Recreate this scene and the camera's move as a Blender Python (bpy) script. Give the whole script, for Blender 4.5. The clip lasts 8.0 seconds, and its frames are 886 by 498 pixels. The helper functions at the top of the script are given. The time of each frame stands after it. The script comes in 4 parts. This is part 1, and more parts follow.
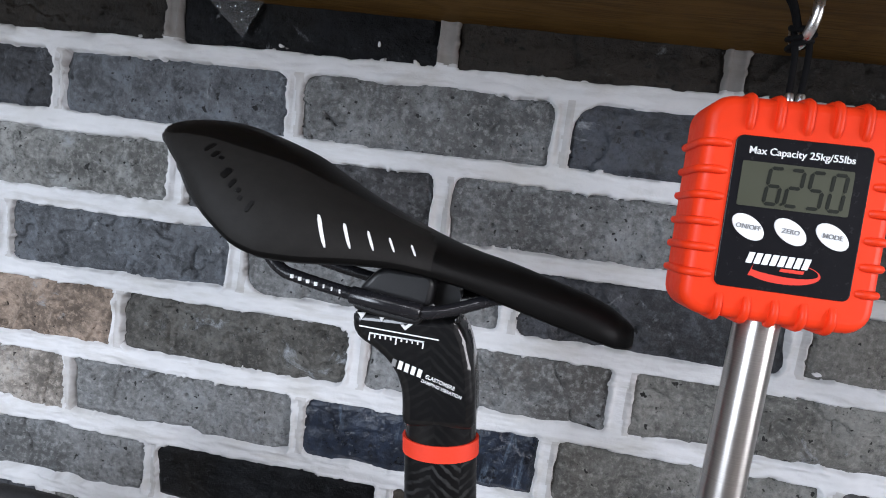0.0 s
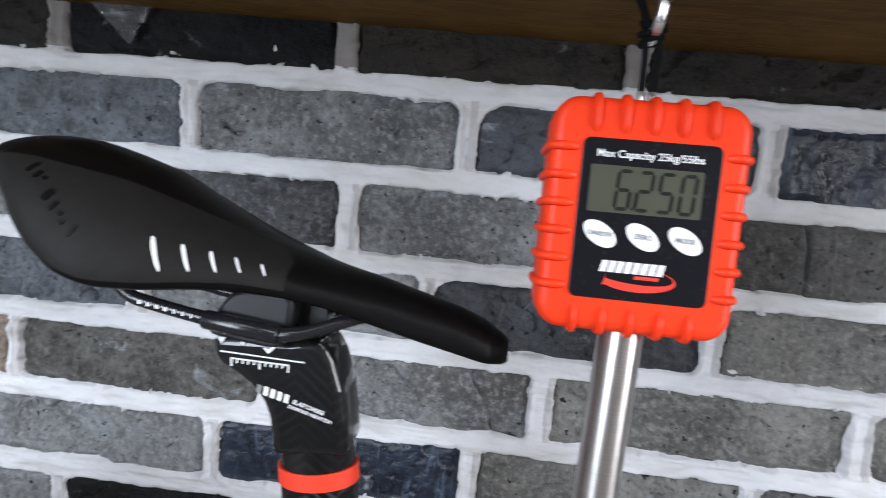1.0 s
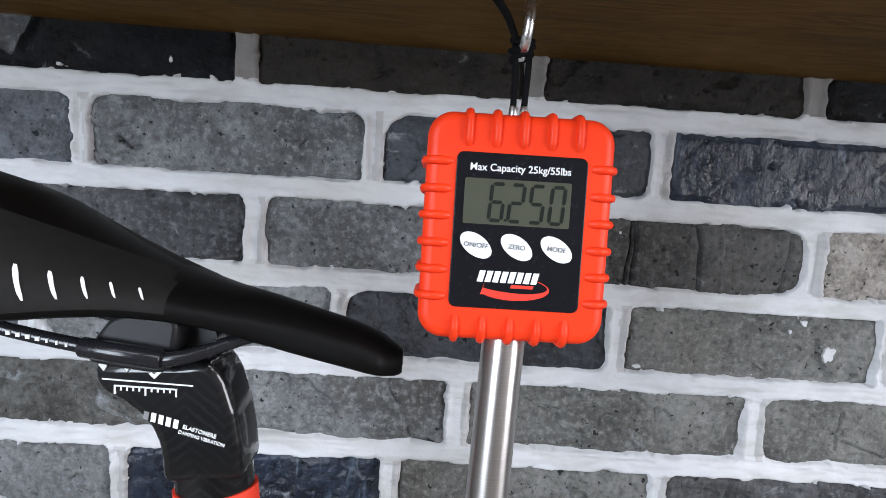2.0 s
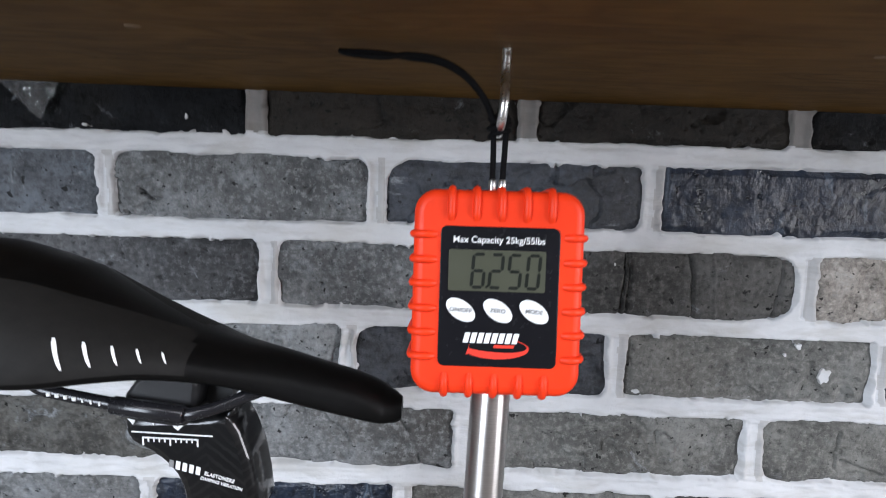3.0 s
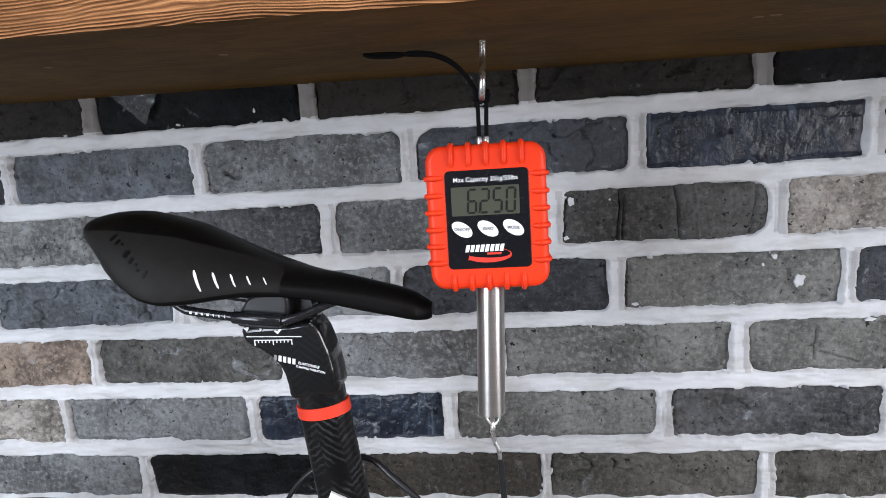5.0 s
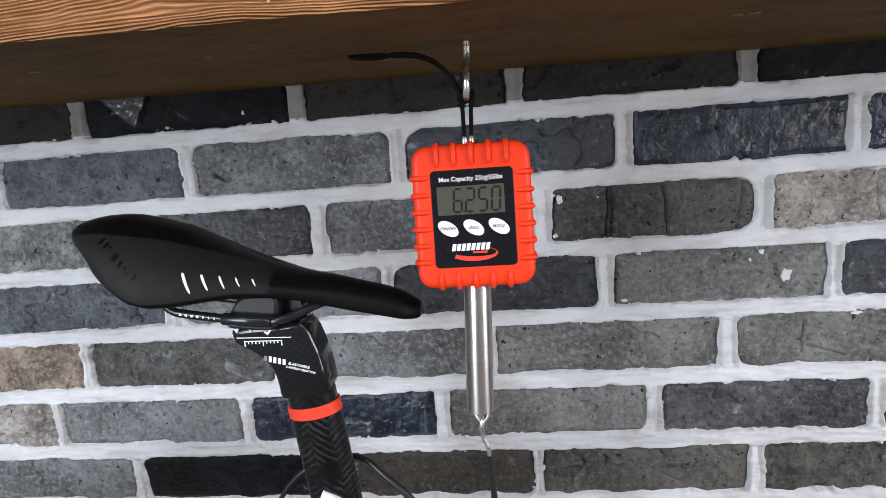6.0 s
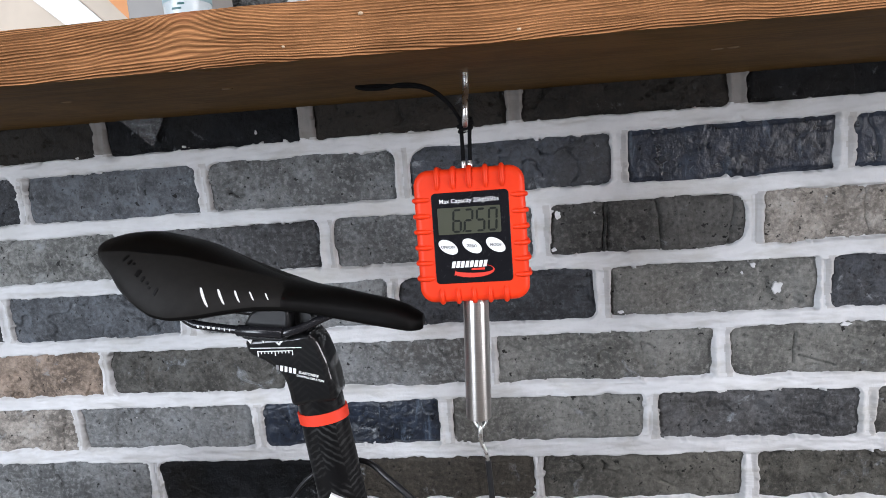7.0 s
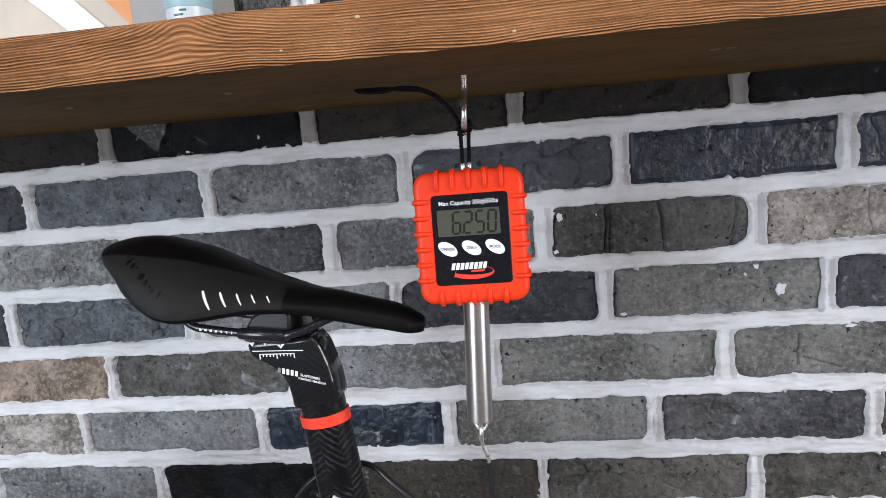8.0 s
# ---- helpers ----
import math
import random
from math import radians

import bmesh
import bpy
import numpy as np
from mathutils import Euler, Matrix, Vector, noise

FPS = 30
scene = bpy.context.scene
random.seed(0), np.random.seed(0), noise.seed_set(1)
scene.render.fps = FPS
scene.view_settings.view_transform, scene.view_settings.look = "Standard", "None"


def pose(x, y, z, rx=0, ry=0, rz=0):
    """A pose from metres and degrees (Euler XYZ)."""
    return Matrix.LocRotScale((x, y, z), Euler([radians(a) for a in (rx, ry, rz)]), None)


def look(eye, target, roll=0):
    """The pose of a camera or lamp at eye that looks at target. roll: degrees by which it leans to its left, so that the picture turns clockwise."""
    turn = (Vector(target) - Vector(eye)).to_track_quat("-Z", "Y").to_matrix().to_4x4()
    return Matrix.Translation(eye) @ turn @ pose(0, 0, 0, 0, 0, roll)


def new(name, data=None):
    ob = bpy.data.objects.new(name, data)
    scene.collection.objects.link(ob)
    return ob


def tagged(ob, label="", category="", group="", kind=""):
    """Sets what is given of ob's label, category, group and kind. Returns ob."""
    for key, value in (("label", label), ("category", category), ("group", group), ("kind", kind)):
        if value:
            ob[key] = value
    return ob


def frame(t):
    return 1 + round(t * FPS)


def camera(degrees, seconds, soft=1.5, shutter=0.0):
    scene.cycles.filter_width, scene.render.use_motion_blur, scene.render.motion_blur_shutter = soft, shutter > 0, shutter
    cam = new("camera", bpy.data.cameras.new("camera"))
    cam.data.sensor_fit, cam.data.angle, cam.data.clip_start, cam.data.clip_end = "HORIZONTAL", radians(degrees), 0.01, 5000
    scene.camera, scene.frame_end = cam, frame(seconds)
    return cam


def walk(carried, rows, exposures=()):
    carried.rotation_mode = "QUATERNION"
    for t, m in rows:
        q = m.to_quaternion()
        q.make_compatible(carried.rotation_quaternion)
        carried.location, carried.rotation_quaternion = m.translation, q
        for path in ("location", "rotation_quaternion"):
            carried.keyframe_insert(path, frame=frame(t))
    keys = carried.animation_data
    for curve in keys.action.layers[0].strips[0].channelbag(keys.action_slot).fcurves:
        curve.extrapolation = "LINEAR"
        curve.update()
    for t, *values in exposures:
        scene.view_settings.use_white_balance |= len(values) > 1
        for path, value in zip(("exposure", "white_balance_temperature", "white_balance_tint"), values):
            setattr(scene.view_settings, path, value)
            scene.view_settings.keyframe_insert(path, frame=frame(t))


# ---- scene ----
cam = camera(75.5, 8.0, soft=0.45, shutter=0.5)
PATH = [
    (0, (0.075, -0.524, 1.459), (-0.173, 1.442, 1.188), 6.9),
    (0.5, (0.093, -0.511, 1.454), (-0.151, 1.455, 1.185), 6.5),
    (1, (0.131, -0.499, 1.47), (-0.033, 1.477, 1.208), 5.0),
    (1.5, (0.149, -0.501, 1.469), (0.152, 1.483, 1.22), 4.0),
    (1.7, (0.154, -0.499, 1.473), (0.193, 1.486, 1.228), 3.7),
    (2.8, (0.164, -0.515, 1.491), (0.162, 1.473, 1.272), 2.4),
    (3, (0.171, -0.523, 1.511), (0.144, 1.464, 1.283), 1.7),
    (3.5, (0.194, -0.571, 1.522), (0.094, 1.412, 1.277), -0.2),
    (4, (0.203, -0.637, 1.505), (0.031, 1.333, 1.207), -2.0),
    (4.5, (0.205, -0.644, 1.504), (-0.011, 1.318, 1.18), -3.2),
    (6, (0.213, -0.647, 1.504), (0.01, 1.314, 1.169), -4.3),
    (6.5, (0.219, -0.666, 1.52), (0.006, 1.298, 1.208), -4.2),
    (7, (0.222, -0.673, 1.516), (-0.007, 1.289, 1.206), -4.4),
    (7.5, (0.227, -0.671, 1.514), (-0.015, 1.291, 1.214), -4.6),
    (8, (0.227, -0.674, 1.514), (-0.023, 1.289, 1.221), -4.8),
]
walk(cam, [(t, look(eye, target, roll)) for t, eye, target, roll in PATH], [(0.0, -0.42, 6220, 15), (1.0, -0.27, 6200, 14), (1.7, -0.25, 6180, 13.5), (3.0, -0.31, 6200, 14), (3.5, -0.20, 6220, 14), (4.5, -0.36, 6250, 15), (6.0, -0.37, 6320, 15), (8.0, -0.42, 6320, 15)])

# ---- light ----
world = bpy.data.worlds.new("world")
scene.world = world
world.use_nodes = True
wn = world.node_tree.nodes
sky = wn.new("ShaderNodeTexSky")
sky.sky_type, sky.sun_disc, sky.sun_elevation, sky.sun_rotation = "NISHITA", False, radians(42), radians(200)
world.node_tree.links.new(sky.outputs[0], wn["Background"].inputs[0])
wn["Background"].inputs[1].default_value = 0.1


def window_light(name, m, width, height, watts, colour):
    lamp = bpy.data.lights.new(name, "AREA")
    lamp.shape, lamp.size, lamp.size_y, lamp.energy, lamp.color = "RECTANGLE", width, height, watts, colour
    ob = new(name, lamp)
    ob.matrix_world = m
    return ob


# daylight of the two windows: one in the south wall, one in the east wall
window_light("window_light_south", pose(-1.75, -2.72, 1.80, 90, 0, 0), 1.7, 1.5, 140, (0.84, 0.93, 1.0))
window_light("window_light_east", pose(2.52, -1.65, 1.80, 90, 0, 90), 1.4, 1.5, 104, (0.97, 0.97, 0.97))
# two fill lamps added overhead behind the camera, out of view
for lx in (-0.55, 0.95):
    window_light("ceiling_lamp_light", pose(lx, -1.65, 2.63, 0, 0, 0), 1.1, 0.25, 12, (0.95, 0.97, 1.0))


# ---- materials ----
class Nodes:
    """A short hand for one node material."""

    def __init__(self, name, colour=(0.5, 0.5, 0.5), rough=0.5, metal=0.0):
        self.m = bpy.data.materials.new(name)
        self.m.use_nodes = True
        self.t = self.m.node_tree
        self.b = self.t.nodes["Principled BSDF"]
        self.b.inputs["Base Color"].default_value = (*colour, 1)
        self.b.inputs["Roughness"].default_value = rough
        self.b.inputs["Metallic"].default_value = metal
        self.v = None

    def add(self, kind, **values):
        n = self.t.nodes.new(kind)
        for k, v in values.items():
            n.inputs[k.replace("_", " ")].default_value = v
        return n

    def link(self, a, b):
        self.t.links.new(a, b)

    def coords(self, scale=(1, 1, 1), shuffle=False, turn=(0, 0, 0)):
        c = self.add("ShaderNodeTexCoord")
        mp = self.add("ShaderNodeMapping")
        mp.inputs["Scale"].default_value = scale
        mp.inputs["Rotation"].default_value = [radians(a) for a in turn]
        self.link(c.outputs["Object"], mp.inputs["Vector"])
        if shuffle:
            info = self.add("ShaderNodeObjectInfo")
            mul = self.t.nodes.new("ShaderNodeMath")
            mul.operation = "MULTIPLY"
            mul.inputs[1].default_value = 37.0
            self.link(info.outputs["Random"], mul.inputs[0])
            self.link(mul.outputs[0], mp.inputs["Location"])
        self.v = mp.outputs[0]
        return self.v

    def noise(self, scale, detail=4, rough=0.6, distortion=0.0, v=None):
        n = self.add("ShaderNodeTexNoise", Scale=scale, Detail=detail, Roughness=rough, Distortion=distortion)
        if v or self.v:
            self.link(v or self.v, n.inputs["Vector"])
        return n.outputs["Fac"]

    def ramp(self, fac, *stops):
        n = self.t.nodes.new("ShaderNodeValToRGB")
        e = n.color_ramp.elements
        while len(e) < len(stops):
            e.new(0.5)
        for el, (p, c) in zip(e, stops):
            el.position = p
            el.color = (*c, 1) if isinstance(c, tuple) else (c, c, c, 1)
        self.link(fac, n.inputs[0])
        return n.outputs[0]

    def mix(self, fac, a, b, how="MIX"):
        n = self.t.nodes.new("ShaderNodeMix")
        n.data_type, n.blend_type = "RGBA", how
        for val, i in ((fac, 0), (a, 6), (b, 7)):
            if hasattr(val, "links"):
                self.link(val, n.inputs[i])
            else:
                n.inputs[i].default_value = val if i == 0 else (*val, 1)
        return n.outputs[2]

    def colour(self, out):
        self.link(out, self.b.inputs["Base Color"])
        return self

    def rough(self, out):
        self.link(out, self.b.inputs["Roughness"])
        return self

    def bump(self, height, strength=0.3, distance=0.001):
        n = self.add("ShaderNodeBump", Strength=strength, Distance=distance)
        self.link(height, n.inputs["Height"])
        last = self.b.inputs["Normal"].links
        if last:
            self.link(last[0].from_socket, n.inputs["Normal"])
        self.link(n.outputs[0], self.b.inputs["Normal"])
        return self


def scaled(c, k):
    return tuple(min(1.0, q * k) for q in c)


def brick_material(name, c, worn=0.0, rough=0.75, smoke=0.45, mottle=1.0, warm=(0.30, 0.25, 0.19)):
    """Old grey clay brick: cloudy body, pits, pale lime smears; glazed: painted blue-white sheen."""
    n = Nodes(name, c, rough)
    n.b.inputs["Specular IOR Level"].default_value = 0.30 if rough > 0.55 else (0.12 if worn == 0 else 0.55)
    n.coords(shuffle=True)
    glazed = worn > 0.7
    cloud = n.noise(8, 3, 0.5, 0.5)
    grit = n.noise(34, 6, 0.72, 0.3)
    fine = n.noise(170, 5, 0.7)
    pits = n.noise(150, 2, 0.5)
    body = n.mix(n.ramp(cloud, (0.32, 0.0), (0.68, 1.0)), scaled(c, 0.66), scaled(c, 1.70))
    # smoke from the kiln: broad soft dark patches
    body = n.mix(n.ramp(n.noise(6.0, 2, 0.45, 0.5), (0.50, 0.0), (0.68, smoke)), body, scaled(c, 0.28))
    smear_sheen = n.noise(1.0, 5, 0.65, 0.5, v=n.coords((75, 75, 13) if glazed else (14, 40, 60), shuffle=True))
    n.coords(shuffle=True)
    body = n.mix(n.ramp(grit, (0.36, 0.9 * mottle), (0.51, 0.0)), body, scaled(c, 0.42))
    body = n.mix(n.ramp(grit, (0.52, 0.0), (0.66, 0.75 * mottle)), body, (c[0] * 2.0, c[1] * 2.08, c[2] * 2.16))
    if glazed:
        # window sheen on the glazed face, painted as pale blue streaks
        body = n.mix(n.ramp(smear_sheen, (0.60, 0.0), (0.74, 0.85)), body, (0.115, 0.155, 0.205))
    else:
        body = n.mix(n.ramp(smear_sheen, (0.54, 0.0), (0.74, 0.5)), body, scaled(c, 1.9))
    body = n.mix(n.ramp(smear_sheen, (0.28, 0.55), (0.42, 0.0)), body, scaled(c, 0.5))
    body = n.mix(n.ramp(n.noise(7, 3, 0.5), (0.54, 0.0), (0.75, 0.35)), body, scaled(warm, 0.10 + 1.3 * c[0]))
    body = n.mix(n.ramp(fine, (0.50, 0.0), (0.70, 0.7)), body, scaled(c, 2.3))
    body = n.mix(n.ramp(fine, (0.32, 0.75), (0.45, 0.0)), body, scaled(c, 0.36))
    body = n.mix(n.ramp(pits, (0.285, 1.0), (0.325, 0.0)), body, scaled(c, 0.14))
    lime = n.mix(1.0, n.ramp(n.noise(26, 6, 0.75, 0.8), (0.61 - 0.10 * (worn % 0.7), 0.0), (0.72 - 0.1 * (worn % 0.7), 0.9)),
                 n.ramp(n.noise(90, 5, 0.7), (0.45, 0.0), (0.62, 1.0)), "MULTIPLY")
    body = n.mix(lime, body, (0.30, 0.32, 0.34))
    n.colour(body)
    n.rough(n.ramp(grit, (0.3, max(0.2, rough - 0.20)), (0.7, min(1.0, rough + 0.1))))
    n.bump(pits, 0.5, 0.0012)
    n.bump(n.noise(75, 6, 0.7), 0.4 if glazed else 0.9, 0.003)
    n.bump(grit, 0.5 if glazed else 0.8, 0.005)
    n.bump(smear_sheen, 0.3 if glazed else 0.5, 0.003)
    return n.m


TONES = {
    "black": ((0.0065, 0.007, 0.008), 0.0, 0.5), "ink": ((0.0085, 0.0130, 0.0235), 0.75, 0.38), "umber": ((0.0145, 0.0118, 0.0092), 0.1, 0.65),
    "dark": ((0.039, 0.041, 0.046), 0.3, 0.6), "slate": ((0.077, 0.083, 0.092), 0.4, 0.6), "mid": ((0.144, 0.147, 0.147), 0.2, 0.75, 0.45, 0.65),
    "ash": ((0.158, 0.158, 0.150), 0.3, 0.8), "moss": ((0.136, 0.134, 0.124), 0.1, 0.8, 0.4, 0.4), "tan": ((0.232, 0.210, 0.186), 0.3, 0.9),
    "pink": ((0.200, 0.155, 0.122), 0.1, 0.9), "rough": ((0.072, 0.069, 0.062), 0.6, 0.75), "brown": ((0.064, 0.062, 0.058), 0.1, 0.8, 0.45, 0.5), "coal": ((0.016, 0.016, 0.017), 0.25, 0.6),
    "smoky": ((0.070, 0.070, 0.072), 0.3, 0.6, 1.0, 0.5), "sooty": ((0.062, 0.059, 0.050), 0.5, 0.7, 1.0), "blue": ((0.031, 0.035, 0.043), 0.35, 0.55, 0.5), "peat": ((0.046, 0.040, 0.032), 0.1, 0.75, 0.6, 0.5), "olive": ((0.078, 0.074, 0.064), 0.1, 0.8, 0.7, 0.4), "stained": ((0.120, 0.118, 0.108), 0.1, 0.8, 1.0, 0.4),
}
BRICK = {k: brick_material("brick_" + k, *v) for k, v in TONES.items()}


def mortar_material(name, k=1.0, warm=1.0):
    n = Nodes(name, (0.72, 0.72, 0.71), 0.85)
    n.coords()
    streak = n.noise(1.0, 5, 0.6, 0.3, v=n.coords((12, 12, 48)))
    n.coords()
    c = n.mix(n.ramp(n.noise(14, 4, 0.6), (0.35, 0.0), (0.7, 1.0)), (0.58, 0.58, 0.585), (0.69, 0.69, 0.70))
    c = n.mix(n.ramp(streak, (0.50, 0.0), (0.66, 0.6)), c, (0.46, 0.447, 0.42))
    c = n.mix(n.ramp(n.noise(6, 3, 0.6), (0.55, 0.0), (0.75, 0.5)), c, (0.49, 0.47, 0.43))
    n.colour(n.mix(1.0, c, (k, k * warm ** 0.5, k * warm), "MULTIPLY"))
    n.bump(streak, 0.5, 0.004)
    n.bump(n.noise(38, 5, 0.6, 0.4), 0.45, 0.005)
    n.bump(n.noise(260, 4, 0.6), 0.25, 0.001)
    return n.m


def wood_material(name, pale, deep, line, scale=1.0, gap=(0.43, 0.5), relief=0.7, along=3.0, knot=None):
    """Weathered softwood, grain along x; knot: place, rise and reach of an arch in the grain."""
    n = Nodes(name, pale, 0.62)
    n.b.inputs["Specular IOR Level"].default_value = 0.06
    v = n.coords((along * scale, 46 * scale, 46 * scale))
    warp = n.noise(1.0, 3, 0.5, 0.25, v=n.coords((5.5, 14, 14)))
    n.coords((1, 1, 1))
    add = n.t.nodes.new("ShaderNodeVectorMath")
    add.operation = "MULTIPLY_ADD"
    add.inputs[1].default_value = (0.3, 0.8, 0.8)
    n.link(warp, add.inputs[0])
    n.link(v, add.inputs[2])
    wave = n.t.nodes.new("ShaderNodeTexWave")
    wave.wave_type, wave.bands_direction, wave.wave_profile = "BANDS", "Z", "SIN"
    wave.inputs["Scale"].default_value, wave.inputs["Distortion"].default_value = 4.4, 0.9
    wave.inputs["Detail"].default_value, wave.inputs["Detail Scale"].default_value = 3.0, 0.7
    grain, heart = add.outputs[0], None
    if knot:
        sep = n.t.nodes.new("ShaderNodeSeparateXYZ")
        n.link(n.coords((1, 1, 1)), sep.inputs[0])

        def calc(op, a, b=0.0):
            m = n.t.nodes.new("ShaderNodeMath")
            m.operation = op
            for k, val in enumerate((a, b)):
                if isinstance(val, (int, float)):
                    m.inputs[k].default_value = val
                else:
                    n.link(val, m.inputs[k])
            return m.outputs[0]

        away = calc("DIVIDE", calc("SUBTRACT", sep.outputs[0], knot[0]), knot[2])
        bell = calc("DIVIDE", 1.0, calc("ADD", 1.0, calc("MULTIPLY", away, away)))
        high = calc("MAXIMUM", calc("DIVIDE", calc("SUBTRACT", sep.outputs[2], 0.006), 0.025), 0.0)
        heart = calc("MULTIPLY", bell, high)
        shift = n.t.nodes.new("ShaderNodeCombineXYZ")
        n.link(calc("MULTIPLY", heart, -46 * scale * knot[1]), shift.inputs[2])
        both = n.t.nodes.new("ShaderNodeVectorMath")
        n.link(grain, both.inputs[0])
        n.link(shift.outputs[0], both.inputs[1])
        grain = both.outputs[0]
    n.link(grain, wave.inputs["Vector"])
    fib = n.noise(1.0, 5, 0.7, 0.2, v=n.coords((14, 520, 520)))
    n.coords()
    patch = n.noise(8, 4, 0.6)
    c = n.mix(n.ramp(wave.outputs["Fac"], (0.25, 0.0), (0.75, 1.0)), deep, pale)
    c = n.mix(n.ramp(wave.outputs["Fac"], (0.06, 0.85), (0.26, 0.0)), c, line)
    c = n.mix(n.ramp(fib, (0.36, 0.85), (0.54, 0.0)), c, scaled(deep, 0.35))
    c = n.mix(n.ramp(patch, (0.45, 0.0), (0.75, 0.6)), c, scaled(pale, 1.3))
    c = n.mix(n.ramp(n.noise(5, 3, 0.6, v=n.coords((1, 4, 4))), (0.52, 0.0), (0.7, 0.55)), c, scaled(deep, 0.5))
    if knot:
        c = n.mix(n.ramp(heart, (0.70, 0.0), (0.98, 0.7)), c, (0.30, 0.105, 0.050))
    n.colour(c)
    n.bump(wave.outputs["Fac"], relief, 0.003)
    n.bump(fib, 0.35 * relief, 0.0015)
    return n.m


def plain_material(name, c, rough=0.5, metal=0.0, grain=200, depth=0.15, vary=0.12, coat=0.0, sheen=0.0):
    n = Nodes(name, c, rough, metal)
    n.coords()
    k = n.noise(grain, 4, 0.6)
    n.colour(n.mix(n.ramp(n.noise(grain * 0.12, 3), (0.3, 0.0), (0.7, 1.0)), scaled(c, 1 - vary), scaled(c, 1 + vary)))
    n.rough(n.ramp(k, (0.3, max(0.02, rough - 0.08)), (0.7, min(1, rough + 0.08))))
    if depth:
        n.bump(k, depth, 0.0006)
    n.b.inputs["Coat Weight"].default_value = coat
    n.b.inputs["Coat Roughness"].default_value = 0.06
    return n.m


def brushed_material(name, c, rough):
    """Metal turned on a lathe: grooves run round the upright axis, so highlights draw out along it."""
    n = Nodes(name, c, rough, 1.0)
    n.coords((6, 6, 1500))
    k = n.noise(1.0, 4, 0.7)
    n.colour(n.mix(n.ramp(k, (0.35, 0.0), (0.65, 1.0)), scaled(c, 0.85), scaled(c, 1.08)))
    n.rough(n.ramp(k, (0.3, rough - 0.06), (0.7, rough + 0.06)))
    round_axis = n.t.nodes.new("ShaderNodeTangent")
    round_axis.direction_type, round_axis.axis = "RADIAL", "Z"
    n.link(round_axis.outputs[0], n.b.inputs["Tangent"])
    n.b.inputs["Anisotropic"].default_value = 0.9
    n.b.inputs["Anisotropic Rotation"].default_value = 0.25
    return n.m


def carbon_material(name, weave, gloss):
    """Twill carbon under a clear coat: upright tow bands, each with slanted threads that lean the other way from its neighbour."""
    n = Nodes(name, (0.02, 0.02, 0.02), 0.4)
    maps = []
    for turn in (38, -38):
        v = n.coords((1, 1, 1), turn=(0, turn, 0))
        w = n.t.nodes.new("ShaderNodeTexWave")
        w.wave_type, w.bands_direction = "BANDS", "Z"
        w.inputs["Scale"].default_value, w.inputs["Distortion"].default_value = 62, 2.2
        w.inputs["Detail"].default_value, w.inputs["Detail Scale"].default_value = 2.0, 3.0
        n.link(v, w.inputs["Vector"])
        maps.append(w.outputs["Fac"])
    bands = n.t.nodes.new("ShaderNodeTexWave")
    bands.wave_type, bands.bands_direction = "BANDS", "X"
    bands.inputs["Scale"].default_value, bands.inputs["Distortion"].default_value = 9, 1.5
    n.link(n.coords((1, 1, 1), turn=(0, 6.5, 0)), bands.inputs["Vector"])
    n.coords()
    patch = n.noise(40, 4, 0.6)
    side = n.ramp(bands.outputs["Fac"], (0.47, 0.0), (0.53, 1.0))
    twill = n.mix(side, n.ramp(maps[0], (0.55, 0.0), (0.9, 1.0)), n.ramp(maps[1], (0.55, 0.0), (0.9, 1.0)))
    k = n.mix(1.0, twill, n.ramp(patch, (0.36, 0.0), (0.60, 1.0)), "MULTIPLY")
    n.colour(n.mix(k, (0.0028, 0.0028, 0.0032), (weave, weave, weave)))
    n.b.inputs["Coat Weight"].default_value = gloss
    n.b.inputs["Specular IOR Level"].default_value = 0.15
    n.b.inputs["Coat Roughness"].default_value = 0.22 if gloss < 0.5 else 0.08
    return n.m


MORTAR = mortar_material("white_mortar")
# a greyer copy of the mortar, for shade painted into the head joints
MORTAR_SHADE = mortar_material("recess_shade_mortar", 0.80, 0.95)
MORTAR_DARK = mortar_material("dark_top_mortar", 0.40, 0.88)
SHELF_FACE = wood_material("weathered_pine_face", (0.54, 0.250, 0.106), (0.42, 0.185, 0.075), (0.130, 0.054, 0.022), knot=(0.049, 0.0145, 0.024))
# same plank: the underside's shade is painted in as much darker pine
SHELF_UNDER = wood_material("planed_underside_with_shade", (0.168, 0.092, 0.026), (0.146, 0.079, 0.021), (0.124, 0.066, 0.017), 0.3, relief=0.08)
# dark, so that the added unseen walls throw little light back
PLASTER = plain_material("dark_grey_plaster", (0.16, 0.155, 0.15), 0.9, grain=90, depth=0.3, vary=0.06)
CEILING = plain_material("grey_ceiling_paint", (0.32, 0.31, 0.30), 0.9, grain=90, depth=0.2, vary=0.04)
CONCRETE = plain_material("grey_screed", (0.17, 0.15, 0.13), 0.7, grain=60, depth=0.3, vary=0.2)
RUBBER_RED = plain_material("orange_red_rubber", (0.82, 0.042, 0.007), 0.46, grain=420, depth=0.12, vary=0.06)
PLATE_BLACK = plain_material("black_overlay_film", (0.008, 0.008, 0.010), 0.22, grain=300, depth=0.03, vary=0.1)
LCD_GREY = plain_material("lcd_glass", (0.062, 0.065, 0.045), 0.35, grain=60, depth=0.0, vary=0.06)
LCD_DARK = plain_material("lcd_segment", (0.006, 0.008, 0.005), 0.5, depth=0.0)
for soft_gloss in (RUBBER_RED, PLATE_BLACK, LCD_GREY, LCD_DARK):
    soft_gloss.node_tree.nodes["Principled BSDF"].inputs["Specular IOR Level"].default_value = 0.25
